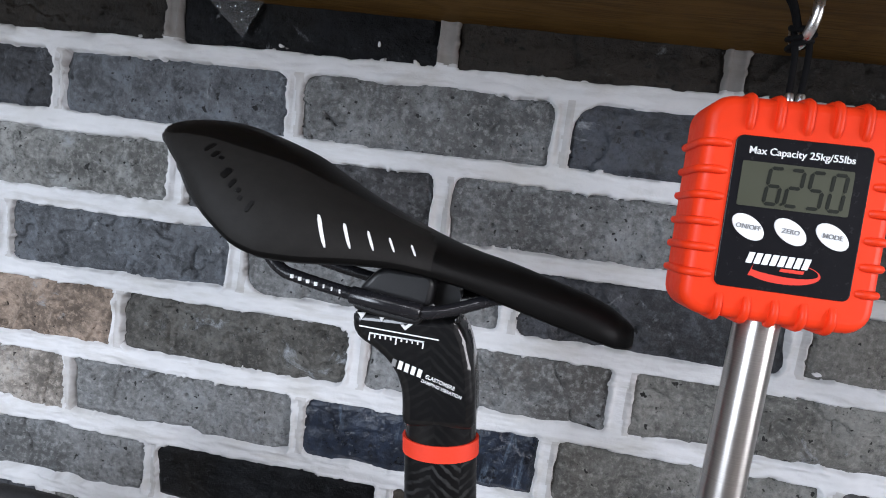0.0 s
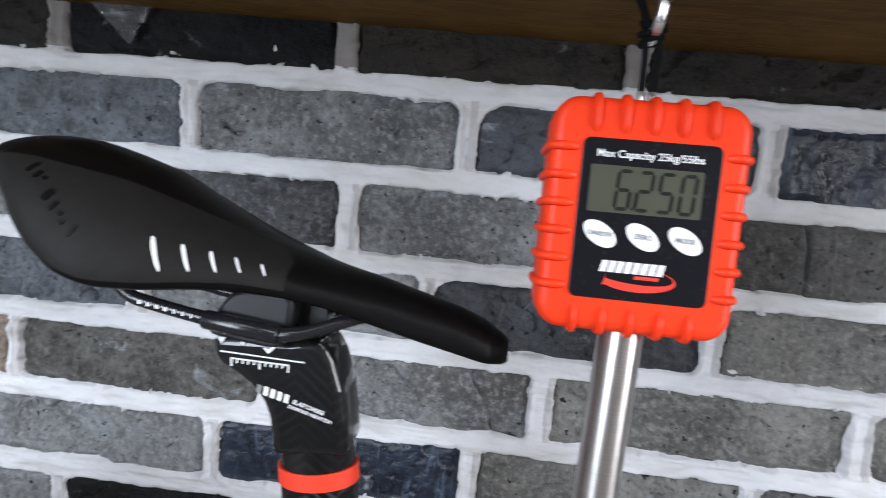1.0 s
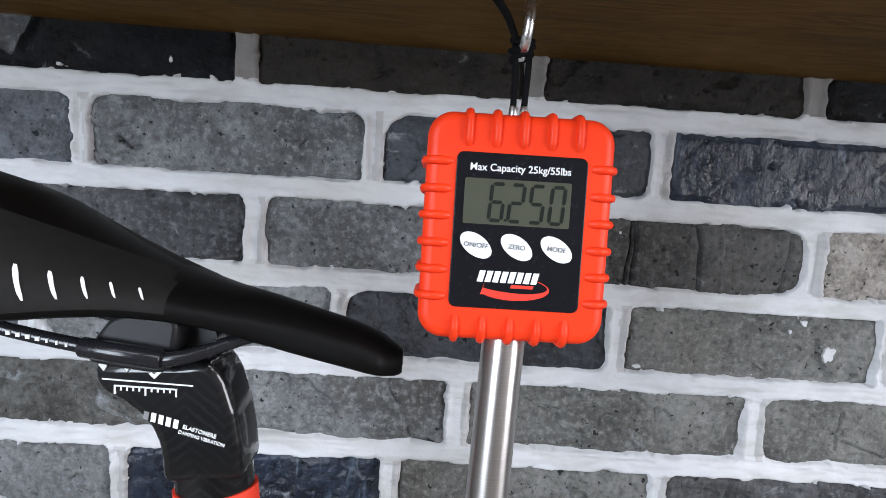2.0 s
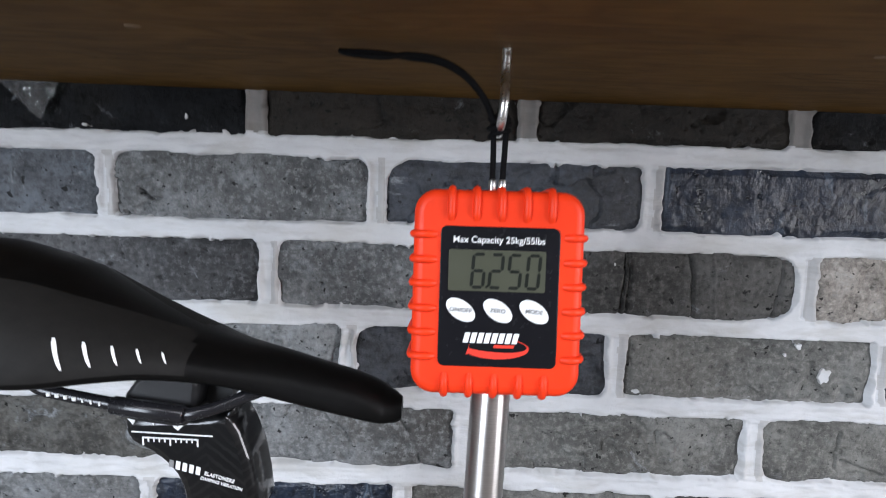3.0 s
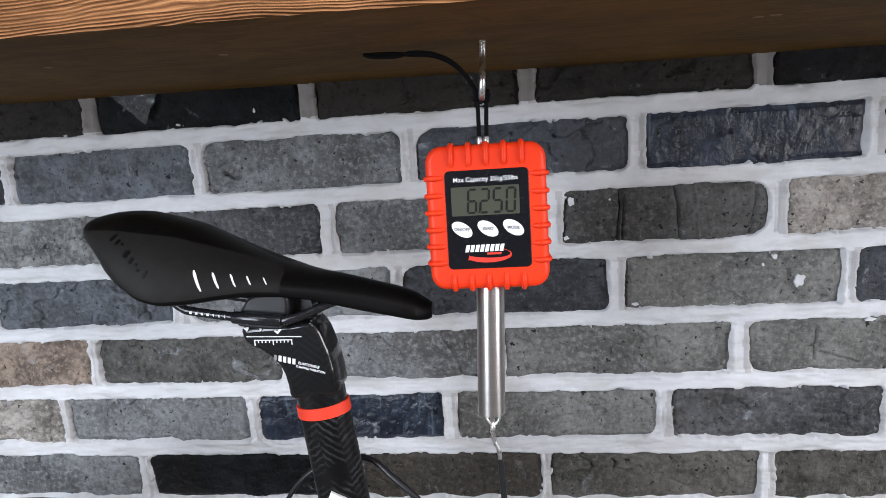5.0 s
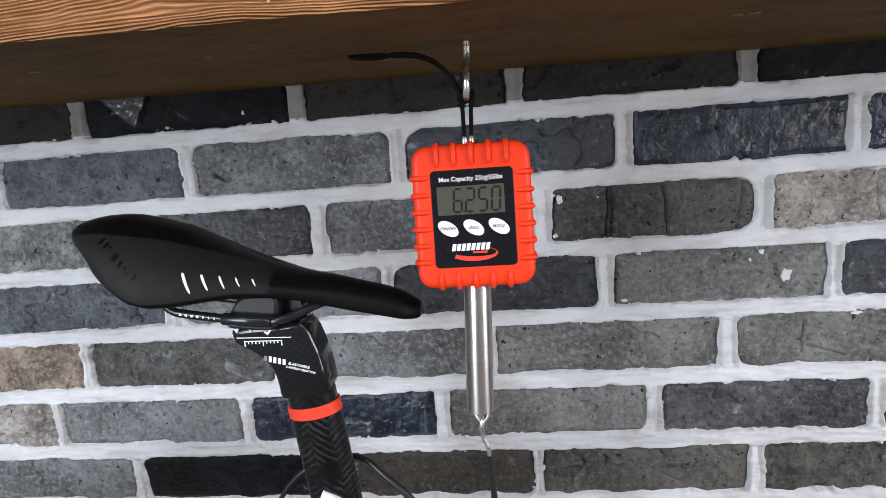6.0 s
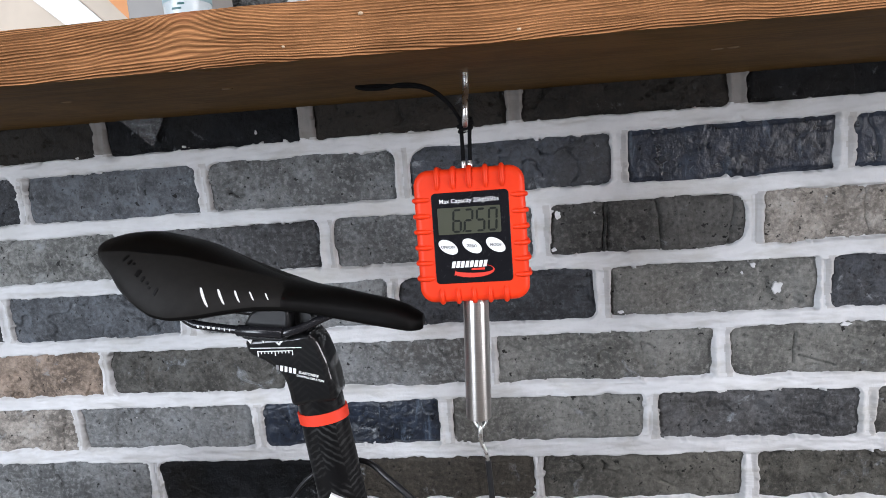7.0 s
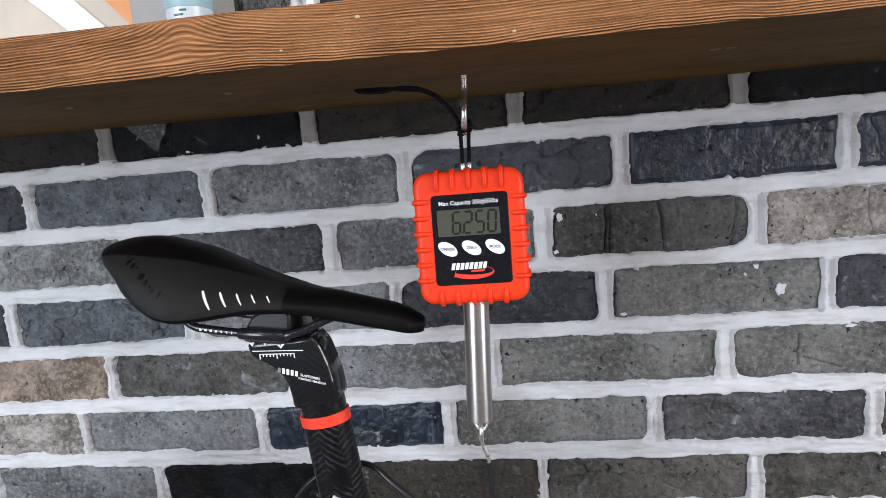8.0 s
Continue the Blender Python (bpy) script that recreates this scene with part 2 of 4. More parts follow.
PRINT_WHITE = plain_material("white_print", (0.82, 0.82, 0.82), 0.5, depth=0.0, vary=0.03)
PRINT_GREY = plain_material("grey_print", (0.22, 0.22, 0.22), 0.5, depth=0.0, vary=0.03)
PRINT_RED = plain_material("red_print", (0.75, 0.04, 0.02), 0.45, depth=0.0, vary=0.03)
STEEL = brushed_material("brushed_steel", (0.72, 0.69, 0.66), 0.37)
CHROME = plain_material("chrome", (0.90, 0.89, 0.87), 0.30, 1.0, grain=300, depth=0.05, vary=0.05)
CORD = plain_material("black_cord", (0.0035, 0.0035, 0.004), 0.8, grain=2200, depth=0.6, vary=0.3)
CARBON = carbon_material("carbon_twill", 0.036, 0.35)
CARBON_GLOSS = carbon_material("lacquered_carbon", 0.009, 0.9)
COVER = plain_material("black_microfibre_cover", (0.0036, 0.0034, 0.0033), 0.42, grain=1500, depth=0.14, vary=0.15)
WING = plain_material("charcoal_wing_cover", (0.0138, 0.0130, 0.0121), 0.6, grain=1300, depth=0.16, vary=0.12)
for dull in (COVER, WING, CORD):
    dull.node_tree.nodes["Principled BSDF"].inputs["Specular IOR Level"].default_value = 0.13
BLACK_PLASTIC = plain_material("black_plastic", (0.010, 0.010, 0.011), 0.38, grain=700, depth=0.1, vary=0.1)
RAIL_BLACK = plain_material("black_coated_rail", (0.012, 0.012, 0.014), 0.22, grain=500, depth=0.04, vary=0.1)
RING_RED = plain_material("orange_red_band", (0.78, 0.042, 0.012), 0.6, grain=500, depth=0.08, vary=0.05)
TYRE = plain_material("black_tyre_rubber", (0.018, 0.018, 0.019), 0.6, grain=900, depth=0.25, vary=0.2)


# ---- building helpers ----
def thing(name, m=None):
    ob = new(name)
    ob.empty_display_size = 0.02
    if m:
        ob.matrix_world = m
    return ob


def part(name, bm, material, parent=None, label="", smooth=True):
    me = bpy.data.meshes.new(name)
    bm.normal_update()
    for e in bm.edges:
        # flat end caps keep a crisp rim
        if any(len(f.verts) > 6 for f in e.link_faces):
            e.smooth = False
    bm.to_mesh(me)
    bm.free()
    for mt in material if isinstance(material, (list, tuple)) else [material]:
        me.materials.append(mt)
    if smooth:
        for p in me.polygons:
            p.use_smooth = len(p.vertices) < 7
    ob = new(name, me)
    ob.parent = parent
    if label:
        ob["label"] = label
    return ob


def box(x0, x1, y0, y1, z0, z1, bevel=0.0, segments=2):
    bm = bmesh.new()
    bmesh.ops.create_cube(bm, size=1)
    bmesh.ops.transform(bm, verts=bm.verts, matrix=Matrix.Translation(((x0 + x1) / 2, (y0 + y1) / 2, (z0 + z1) / 2)) @ Matrix.Diagonal((x1 - x0, y1 - y0, z1 - z0, 1)))
    if bevel:
        bmesh.ops.bevel(bm, geom=bm.edges[:], offset=bevel, segments=segments, affect="EDGES", profile=0.5)
    return bm


def sweep(points, radius, sides=10, flat=1.0, bm=None, caps=True):
    """A tube along points; radius may be a list. flat: squash across the local second axis."""
    bm = bm or bmesh.new()
    pts = [Vector(p) for p in points]
    rad = radius if isinstance(radius, (list, tuple)) else [radius] * len(pts)
    side = None
    rings = []
    for i, p in enumerate(pts):
        d = (pts[min(i + 1, len(pts) - 1)] - pts[max(i - 1, 0)]).normalized()
        if side is None:
            side = d.orthogonal().normalized()
        side = (side - d * side.dot(d)).normalized()
        up = d.cross(side)
        rings.append([bm.verts.new(p + rad[i] * (math.cos(a) * side + flat * math.sin(a) * up)) for a in [2 * math.pi * k / sides for k in range(sides)]])
    for a, b in zip(rings, rings[1:]):
        for k in range(sides):
            bm.faces.new((a[k], a[(k + 1) % sides], b[(k + 1) % sides], b[k]))
    if caps:
        bm.faces.new(rings[0][::-1])
        bm.faces.new(rings[-1])
    bmesh.ops.recalc_face_normals(bm, faces=bm.faces[:])
    return bm


def curve_points(ctrl, n=10):
    """Catmull-Rom through the control points."""
    c = [Vector(p) for p in ctrl]
    c = [2 * c[0] - c[1]] + c + [2 * c[-1] - c[-2]]
    out = []
    for i in range(1, len(c) - 2):
        for k in range(n):
            t = k / n
            out.append(0.5 * ((2 * c[i]) + (c[i + 1] - c[i - 1]) * t + (2 * c[i - 1] - 5 * c[i] + 4 * c[i + 1] - c[i + 2]) * t * t + (3 * c[i] - c[i - 1] - 3 * c[i + 1] + c[i + 2]) * t ** 3))
    out.append(c[-2])
    return out


def plate(outline, y0, y1, bevel=0.0, bm=None):
    """An outline in x and z, given a depth from y0 to y1."""
    bm = bm or bmesh.new()
    v = [bm.verts.new((x, y0, z)) for x, z in outline]
    f = bm.faces.new(v)
    geo = bmesh.ops.extrude_face_region(bm, geom=[f])
    bmesh.ops.translate(bm, verts=[g for g in geo["geom"] if isinstance(g, bmesh.types.BMVert)], vec=(0, y1 - y0, 0))
    bmesh.ops.recalc_face_normals(bm, faces=bm.faces[:])
    if bevel:
        bmesh.ops.bevel(bm, geom=bm.edges[:], offset=bevel, segments=3, affect="EDGES", profile=0.5)
    return bm


def round_rect(w, h, r, n=6, cx=0.0, cz=0.0):
    out = []
    for sx, sz, a0 in ((1, 1, 0), (-1, 1, 90), (-1, -1, 180), (1, -1, 270)):
        for k in range(n + 1):
            a = radians(a0 + 90 * k / n)
            out.append((cx + sx * (w / 2 - r) + r * math.cos(a), cz + sz * (h / 2 - r) + r * math.sin(a)))
    return out


def writing(text, size, material, parent, m, name="lettering", depth=0.0002, shear=0.0, align="CENTER"):
    """Raised lettering from the built-in font, as a mesh."""
    cu = bpy.data.curves.new(name, "FONT")
    cu.offset = size * 0.008
    cu.body, cu.size, cu.extrude, cu.align_x, cu.align_y, cu.shear = text, size, depth, align, "CENTER", shear
    tmp = bpy.data.objects.new(name, cu)
    scene.collection.objects.link(tmp)
    me = bpy.data.meshes.new_from_object(tmp.evaluated_get(bpy.context.evaluated_depsgraph_get()))
    bpy.data.objects.remove(tmp)
    bpy.data.curves.remove(cu)
    me.materials.clear()
    me.materials.append(material)
    ob = new(name, me)
    ob.parent = parent
    ob.matrix_local = m
    return ob


def lattice(x, z, seed):
    """Smooth value noise in -1..1 on arrays."""
    xi, zi = np.floor(x).astype(np.int64), np.floor(z).astype(np.int64)
    fx, fz = x - xi, z - zi
    fx, fz = fx * fx * (3 - 2 * fx), fz * fz * (3 - 2 * fz)

    def rnd(a, b):
        h = (a * 374761393 + b * 668265263 + seed * 974711) & 0x7FFFFFFF
        h = ((h ^ (h >> 13)) * 1274126177) & 0x7FFFFFFF
        return ((h ^ (h >> 16)) & 0xFFFF) / 32767.5 - 1

    return (rnd(xi, zi) * (1 - fx) + rnd(xi + 1, zi) * fx) * (1 - fz) + (rnd(xi, zi + 1) * (1 - fx) + rnd(xi + 1, zi + 1) * fx) * fz


def fbm(x, z, size, seed, octaves=3):
    out, k = 0, 1.0
    for o in range(octaves):
        out = out + k * lattice(x / size * 2 ** o, z / size * 2 ** o, seed + 17 * o)
        k *= 0.5
    return out


def sheet(xs, zs, ys):
    """A mesh over the grid xs, zs with depths ys, its face towards -y."""
    nx, nz = len(xs), len(zs)
    gx, gz = np.meshgrid(xs, zs)
    co = np.stack([gx.ravel(), ys.ravel(), gz.ravel()], 1)
    i = (np.arange(nz - 1)[:, None] * nx + np.arange(nx - 1)[None, :]).ravel()
    faces = np.stack([i, i + 1, i + nx + 1, i + nx], 1)
    return co, faces


def mesh_of(name, co, faces, materials):
    me = bpy.data.meshes.new(name)
    me.from_pydata(co.tolist(), [], faces.tolist())
    for mt in materials:
        me.materials.append(mt)
    me.polygons.foreach_set("use_smooth", [True] * len(me.polygons))
    me.update()
    return me


# ---- the unseen room, added to enclose and shape the light ----
def structure(name, bm, material, label, category):
    return tagged(part(name, bm, material, None, "", False), label, category, "", "structure")


WEST, EAST, SOUTH, HIGH = -3.0, 2.6, -2.8, 2.7
structure("floor", box(WEST - 0.2, EAST + 0.2, SOUTH - 0.2, 0.2, -0.15, 0.0), CONCRETE, "unseen grey floor, added to close the room", "floor")
structure("ceiling", box(WEST - 0.2, EAST + 0.2, SOUTH - 0.2, 0.2, HIGH, HIGH + 0.15), CEILING, "unseen grey ceiling, added to close the room", "ceiling")
structure("wall_west", box(WEST - 0.2, WEST, SOUTH, 0.0, 0.0, HIGH), PLASTER, "unseen dark grey wall, added to close the room", "wall")


def holed_wall(name, along_x, at, lo, hi, h0, h1, z0, z1):
    bm = bmesh.new()
    for a, b, c, d in ((lo, h0, 0, HIGH), (h1, hi, 0, HIGH), (h0, h1, 0, z0), (h0, h1, z1, HIGH)):
        piece = box(a, b, at, at - 0.2, c, d) if along_x else box(at, at + 0.2, a, b, c, d)
        me = bpy.data.meshes.new("piece")
        piece.to_mesh(me)
        piece.free()
        bm.from_mesh(me)
        bpy.data.meshes.remove(me)
    bmesh.ops.recalc_face_normals(bm, faces=bm.faces[:])
    return structure(name, bm, PLASTER, "unseen dark grey wall with a window opening, added to close the room", "wall")


holed_wall("wall_south", True, SOUTH, WEST, EAST, -2.65, -0.85, 1.02, 2.58)
holed_wall("wall_east", False, EAST, SOUTH, 0.0, -2.40, -0.90, 1.02, 2.58)
# bodies for the two added fill lamps
for i, lx in enumerate((-0.55, 0.95)):
    lamp = tagged(thing("overhead_fill_lamp", pose(lx, -1.65, 2.66)), "unseen grey body of an added overhead fill lamp", "lamp", "ceiling lamps")
    part("lamp_body", box(-0.58, 0.58, -0.15, 0.15, 0.0, 0.04, 0.006), CEILING, lamp)

# ---- the brick wall ----
PITCH, TALL, BED = 0.078, 0.0600, 1.55
# courses from the shelf downwards: left end, right end, tone, corner roundness (top left, top right, bottom right, bottom left) in mm
COURSES = {
    -2: [(-0.60, -0.375, "mid"), (-0.357, -0.125, "dark"), (-0.107, 0.125, "black"), (0.143, 0.375, "slate"), (0.393, 0.625, "mid")],
    -1: [(-0.49, -0.262, "ash"), (-0.245, -0.012, "mid"), (0.006, 0.236, "dark"), (0.254, 0.486, "black"), (0.504, 0.735, "slate")],
    0: [(-0.62, -0.385, "slate"), (-0.368, -0.135, "mid"), (-0.117, 0.115, "dark"), (0.133, 0.365, "slate"), (0.383, 0.615, "mid")],
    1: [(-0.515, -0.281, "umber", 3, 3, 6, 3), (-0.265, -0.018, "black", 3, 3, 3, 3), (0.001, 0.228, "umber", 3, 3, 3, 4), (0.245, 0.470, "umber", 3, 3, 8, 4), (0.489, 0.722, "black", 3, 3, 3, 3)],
    2: [(-0.636, -0.398, "dark", 4, 16, 8, 4), (-0.385, -0.155, "slate", 3, 3, 3, 6), (-0.139, 0.094, "mid", 14, 12, 5, 6), (0.109, 0.343, "blue", 30, 8, 9, 8), (0.361, 0.583, "ink", 3, 3, 3, 4), (0.600, 0.835, "ink", 10, 4, 4, 5)],
    3: [(-0.505, -0.270, "ash", 4, 8, 5, 4), (-0.251, -0.008, "smoky", 5, 8, 4, 4), (0.012, 0.251, "mid", 10, 6, 6, 5), (0.271, 0.491, "brown", 6, 24, 26, 6), (0.507, 0.742, "tan", 5, 5, 6, 6)],
    4: [(-0.690, -0.458, "dark", 4, 4, 4, 4), (-0.440, -0.203, "slate", 4, 7, 4, 10), (-0.183, 0.069, "mid", 18, 6, 8, 26), (0.085, 0.320, "dark", 20, 5, 9, 12), (0.338, 0.566, "moss", 5, 4, 4, 5), (0.582, 0.815, "dark", 6, 5, 5, 8)],
    5: [(-0.560, -0.325, "pink", 4, 4, 5, 4), (-0.312, -0.072, "rough", 8, 10, 14, 10), (-0.053, 0.179, "mid", 10, 5, 5, 7), (0.200, 0.453, "moss", 4, 6, 4, 4), (0.473, 0.710, "stained", 10, 5, 5, 18)],
    6: [(-0.615, -0.378, "tan", 4, 5, 5, 4), (-0.367, -0.124, "mid", 5, 5, 4, 7), (-0.109, 0.122, "ink", 10, 4, 4, 8), (0.140, 0.373, "moss", 5, 8, 20, 10), (0.390, 0.617, "smoky", 5, 8, 12, 6), (0.633, 0.870, "rough", 5, 5, 5, 5)],
    7: [(-0.520, -0.279, "mid", 5, 6, 8, 5), (-0.265, -0.030, "black", 10, 5, 5, 10), (-0.012, 0.237, "peat", 6, 5, 12, 6), (0.249, 0.487, "olive", 5, 5, 5, 5), (0.505, 0.745, "sooty", 5, 5, 5, 5)],
    8: [(-0.640, -0.405, "dark"), (-0.387, -0.150, "moss"), (-0.132, 0.105, "tan"), (0.123, 0.358, "brown"), (0.376, 0.610, "rough"), (0.628, 0.860, "mid")],
    9: [(-0.520, -0.285, "mid"), (-0.267, -0.030, "slate"), (-0.012, 0.222, "dark"), (0.240, 0.475, "mid"), (0.493, 0.730, "black")],
}


def brick_distance(x, z, cx, cz, hw, hh, r):
    """Signed distance to a rectangle whose four corners have their own radius."""
    px, pz = x - cx, z - cz
    rad = np.where(pz > 0, np.where(px > 0, r[1], r[0]), np.where(px > 0, r[2], r[3]))
    qx, qz = np.abs(px) - hw + rad, np.abs(pz) - hh + rad
    return np.minimum(np.maximum(qx, qz), 0) + np.hypot(np.maximum(qx, 0), np.maximum(qz, 0)) - rad


wall = mesh_of("wall_north", *sheet(np.linspace(WEST, EAST, 3), np.linspace(0, HIGH, 3), np.full((3, 3), 0.012)), [MORTAR])
bmw = box(WEST, EAST, 0.012, 0.2, 0.0, HIGH)
bmw.to_mesh(wall)
bmw.free()
wall_ob = tagged(new("wall_north", wall), "old grey brick wall with thick white mortar joints", "wall", "", "structure")

MX = np.arange(-0.58, 0.80, 0.0016)
MZ = np.arange(1.03, 1.78, 0.0016)
GX, GZ = np.meshgrid(MX, MZ)
WOBBLE = 0.0013 * fbm(GX, GZ, 0.055, 5, 2) + 0.0005 * fbm(GX, GZ, 0.016, 9, 2) + 0.0007 * fbm(GX, GZ, 0.0065, 15, 2)
UPRIGHT = np.zeros(GX.shape)
RIGHTWARD = np.full(GX.shape, 0.05)
DIST = np.full(GX.shape, 0.05)
INSIDE = np.zeros(GX.shape, bool)
bricks = []
for k, row in COURSES.items():
    cz = BED - PITCH * (k - 1) + TALL / 2
    for x0, x1, tone, *r in row:
        rr = [q * 0.001 for q in (r or (5, 6, 5, 6))]
        cx, hw, hh = (x0 + x1) / 2, (x1 - x0) / 2, TALL / 2
        sel = (slice(*np.searchsorted(MZ, (cz - 0.06, cz + 0.06))), slice(*np.searchsorted(MX, (x0 - 0.03, x1 + 0.03))))
        DIST[sel] = np.minimum(DIST[sel], brick_distance(GX[sel], GZ[sel], cx, cz, hw, hh, rr))
        UPRIGHT[sel] = np.where(np.abs(GZ[sel] - cz) < hh - 0.003, 1.0, UPRIGHT[sel])
        INSIDE[sel] |= (np.abs(GX[sel] - cx) < hw + 0.004) & (np.abs(GZ[sel] - cz) < hh)
        # how far it is to the next brick on the right
        RIGHTWARD[sel] = np.where((np.abs(GZ[sel] - cz) < hh) & (GX[sel] <= x0), np.minimum(RIGHTWARD[sel], x0 - GX[sel]), RIGHTWARD[sel])
        bricks.append((cx, cz, hw, hh, tone))
UPRIGHT[INSIDE] = 0.0
DIST += WOBBLE
# crumbs and lips of mortar left on the brick edges
CRUMB = np.clip((fbm(GX, GZ, 0.0060, 71, 2) - 0.55) * 2.4, 0, 1) * np.clip(fbm(GX, GZ, 0.05, 77, 2) * 4 - 0.3, 0, 1)
DIST = np.where(DIST < 0.001, DIST + 0.0030 * CRUMB, DIST)
MY = -0.0026 + 0.0008 * fbm(GX, GZ, 0.040, 21, 2) + 0.0015 * (1 - 0.7 * UPRIGHT) * fbm(GX * 0.2, GZ, 0.006, 33, 3) + 0.0020 * np.exp(-((DIST - 0.0015) / 0.002) ** 2) * fbm(GX, GZ, 0.012, 41, 2)
MY = MY + 0.0036 * UPRIGHT * np.clip((DIST - 0.002) / 0.004, 0, 1) * (0.8 + 0.5 * fbm(GX, GZ, 0.05, 61, 2))
MY = MY + np.clip(-(DIST - 0.0002) * 9.0, 0, 0.011)
mortar = new("mortar", mesh_of("mortar", *sheet(MX, MZ, MY), [MORTAR, MORTAR_SHADE, MORTAR_DARK]))
# head joints are raked back and greyer towards their right side; the top course's mortar is darker
# this grey strip paints the recess shade beside each brick's left end
JOINT_SHADE = RIGHTWARD + 0.0022 * fbm(GX, GZ, 0.02, 95, 2) < 0.0080
TOP_COURSE = (GZ > 1.5520 + 0.0012 * fbm(GX, GZ, 0.01, 97, 2)) & (GZ < 1.6105)
KIND = np.where(TOP_COURSE, 2, np.where(JOINT_SHADE, 1, 0))[:-1, :-1]
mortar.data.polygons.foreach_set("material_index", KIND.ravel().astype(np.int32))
mortar.parent = wall_ob
tagged(mortar, "", "", "", "stuff")


CRACKS = [(0.543, 1.288, 0.5425, 1.252, 0.006), (0.549, 1.259, 0.586, 1.247, 0.004), (0.372, 1.283, 0.3735, 1.269, 0.004), (0.391, 1.105, 0.410, 1.094, 0.003),
          (0.296, 1.126, 0.299, 1.121, 0.006), (0.321, 1.132, 0.326, 1.126, 0.006), (0.326, 1.126, 0.322, 1.120, 0.005), (0.322, 1.120, 0.339, 1.116, 0.005), (0.352, 1.123, 0.355, 1.121, 0.004),
          (-0.116, 1.498, -0.106, 1.489, 0.006), (-0.106, 1.489, -0.096, 1.490, 0.005), (-0.120, 1.505, -0.104, 1.511, 0.004), (0.040, 1.500, 0.046, 1.509, 0.004), (0.060, 1.489, 0.070, 1.483, 0.004)]


def brick_mesh(cx, cz, hw, hh, tone, seed):
    xs, zs = np.linspace(-hw - 0.005, hw + 0.005, 196), np.linspace(-hh - 0.005, hh + 0.005, 54)
    gx, gz = np.meshgrid(xs, zs)
    d = np.minimum(hw - np.abs(gx), hh - np.abs(gz))
    rough = {"rough": 1.6, "tan": 1.3, "ink": 0.7, "black": 0.6}.get(tone, 1.0)
    y = 0.0003 + rough * (0.0010 * fbm(gx, gz, 0.035, seed, 2) + 0.0010 * fbm(gx, gz, 0.010, seed + 3, 3))
    y += 0.0035 * np.clip((fbm(gx, gz, 0.045, seed + 7, 2) - 0.75) * 3, 0, 1) * rough
    y += 0.0040 * np.clip(1 - d / 0.006, 0, 2) * np.clip(0.9 + 1.1 * fbm(gx, gz, 0.03, seed + 17, 2), 0.25, 2.2)
    pick = random.Random(seed)
    if tone == "brown" and hw < 0.112:
        # upright tool marks in the soft clay
        for gx0, lean, deep in ((-0.049, 0.03, 0.005), (-0.0445, -0.02, 0.004), (0.014, -0.12, 0.005), (0.034, -0.10, -0.0015), (0.093, 0.1, 0.003)):
            y += deep * np.exp(-((gx - gx0 - lean * gz - 0.0015 * fbm(gz, gz * 0, 0.02, seed, 2)) / 0.0013) ** 2)
    for _ in range(pick.choice((0, 0, 0, 1, 1, 2))):
        # a crack that wanders down or along the face, open over a part of its length
        x0, lean = pick.uniform(-hw, hw), pick.uniform(-0.5, 0.5)
        line = gx - x0 - lean * gz - 0.004 * fbm(gz, gz * 0, 0.02, seed + pick.randrange(99), 2)
        reach = np.clip((fbm(gx, gz, 0.03, seed + pick.randrange(99), 2) + 0.05) * 3, 0, 1)
        y += pick.uniform(0.0015, 0.0045) * np.exp(-(line / 0.0011) ** 2) * reach
    for _ in range(pick.randrange(14, 40) // (5 if tone in ("ink", "black") else 1)):
        hx, hz, rr = pick.uniform(-hw, hw), pick.uniform(-hh, hh), pick.uniform(0.0010, 0.0022)
        y += pick.uniform(0.0020, 0.0050) * np.exp(-((gx - hx) ** 2 + 1.6 * (gz - hz) ** 2) / rr ** 2)
    for ax, az, bx, bz, deep in CRACKS:
        # cracks that stand out, from one end to the other
        ux, uz = bx - ax, bz - az
        along = np.clip(((gx + cx - ax) * ux + (gz + cz - az) * uz) / (ux * ux + uz * uz), 0, 1)
        gap = np.hypot(gx + cx - ax - along * ux, gz + cz - az - along * uz) + 0.0006 * fbm(gx, gz, 0.008, seed + 51, 2)
        y += deep * np.exp(-(gap / 0.0013) ** 2)
    # flakes broken off the face leave a step
    flake = fbm(gx, gz, 0.05, seed + 31, 3) - 0.50
    y += 0.0022 * (flake > 0) * rough
    if tone not in ("ink", "black"):
        y += 0.0024 * np.exp(-(flake / 0.025) ** 2) * np.clip(fbm(gx, gz, 0.03, seed + 37, 2) * 3, 0, 1)
    co, faces = sheet(xs, zs, y)
    n, m = len(xs), len(zs)
    rim = list(range(n)) + [r * n + n - 1 for r in range(1, m)] + list(range(m * n - 2, (m - 1) * n - 1, -1)) + [r * n for r in range(m - 2, 0, -1)]
    back = co[rim].copy()
    back[:, 1] = 0.0125
    base = len(co)
    co = np.vstack([co, back])
    k = len(rim)
    faces = np.vstack([faces, [(rim[(i + 1) % k], rim[i], base + i, base + (i + 1) % k) for i in range(k)]])
    return mesh_of("brick", co, faces, [BRICK[tone]])


for i, (cx, cz, hw, hh, tone) in enumerate(bricks):
    b = new("brick", brick_mesh(cx, cz, hw, hh, tone, 100 + 13 * i))
    b.parent, b.location = wall_ob, (cx, 0, cz)

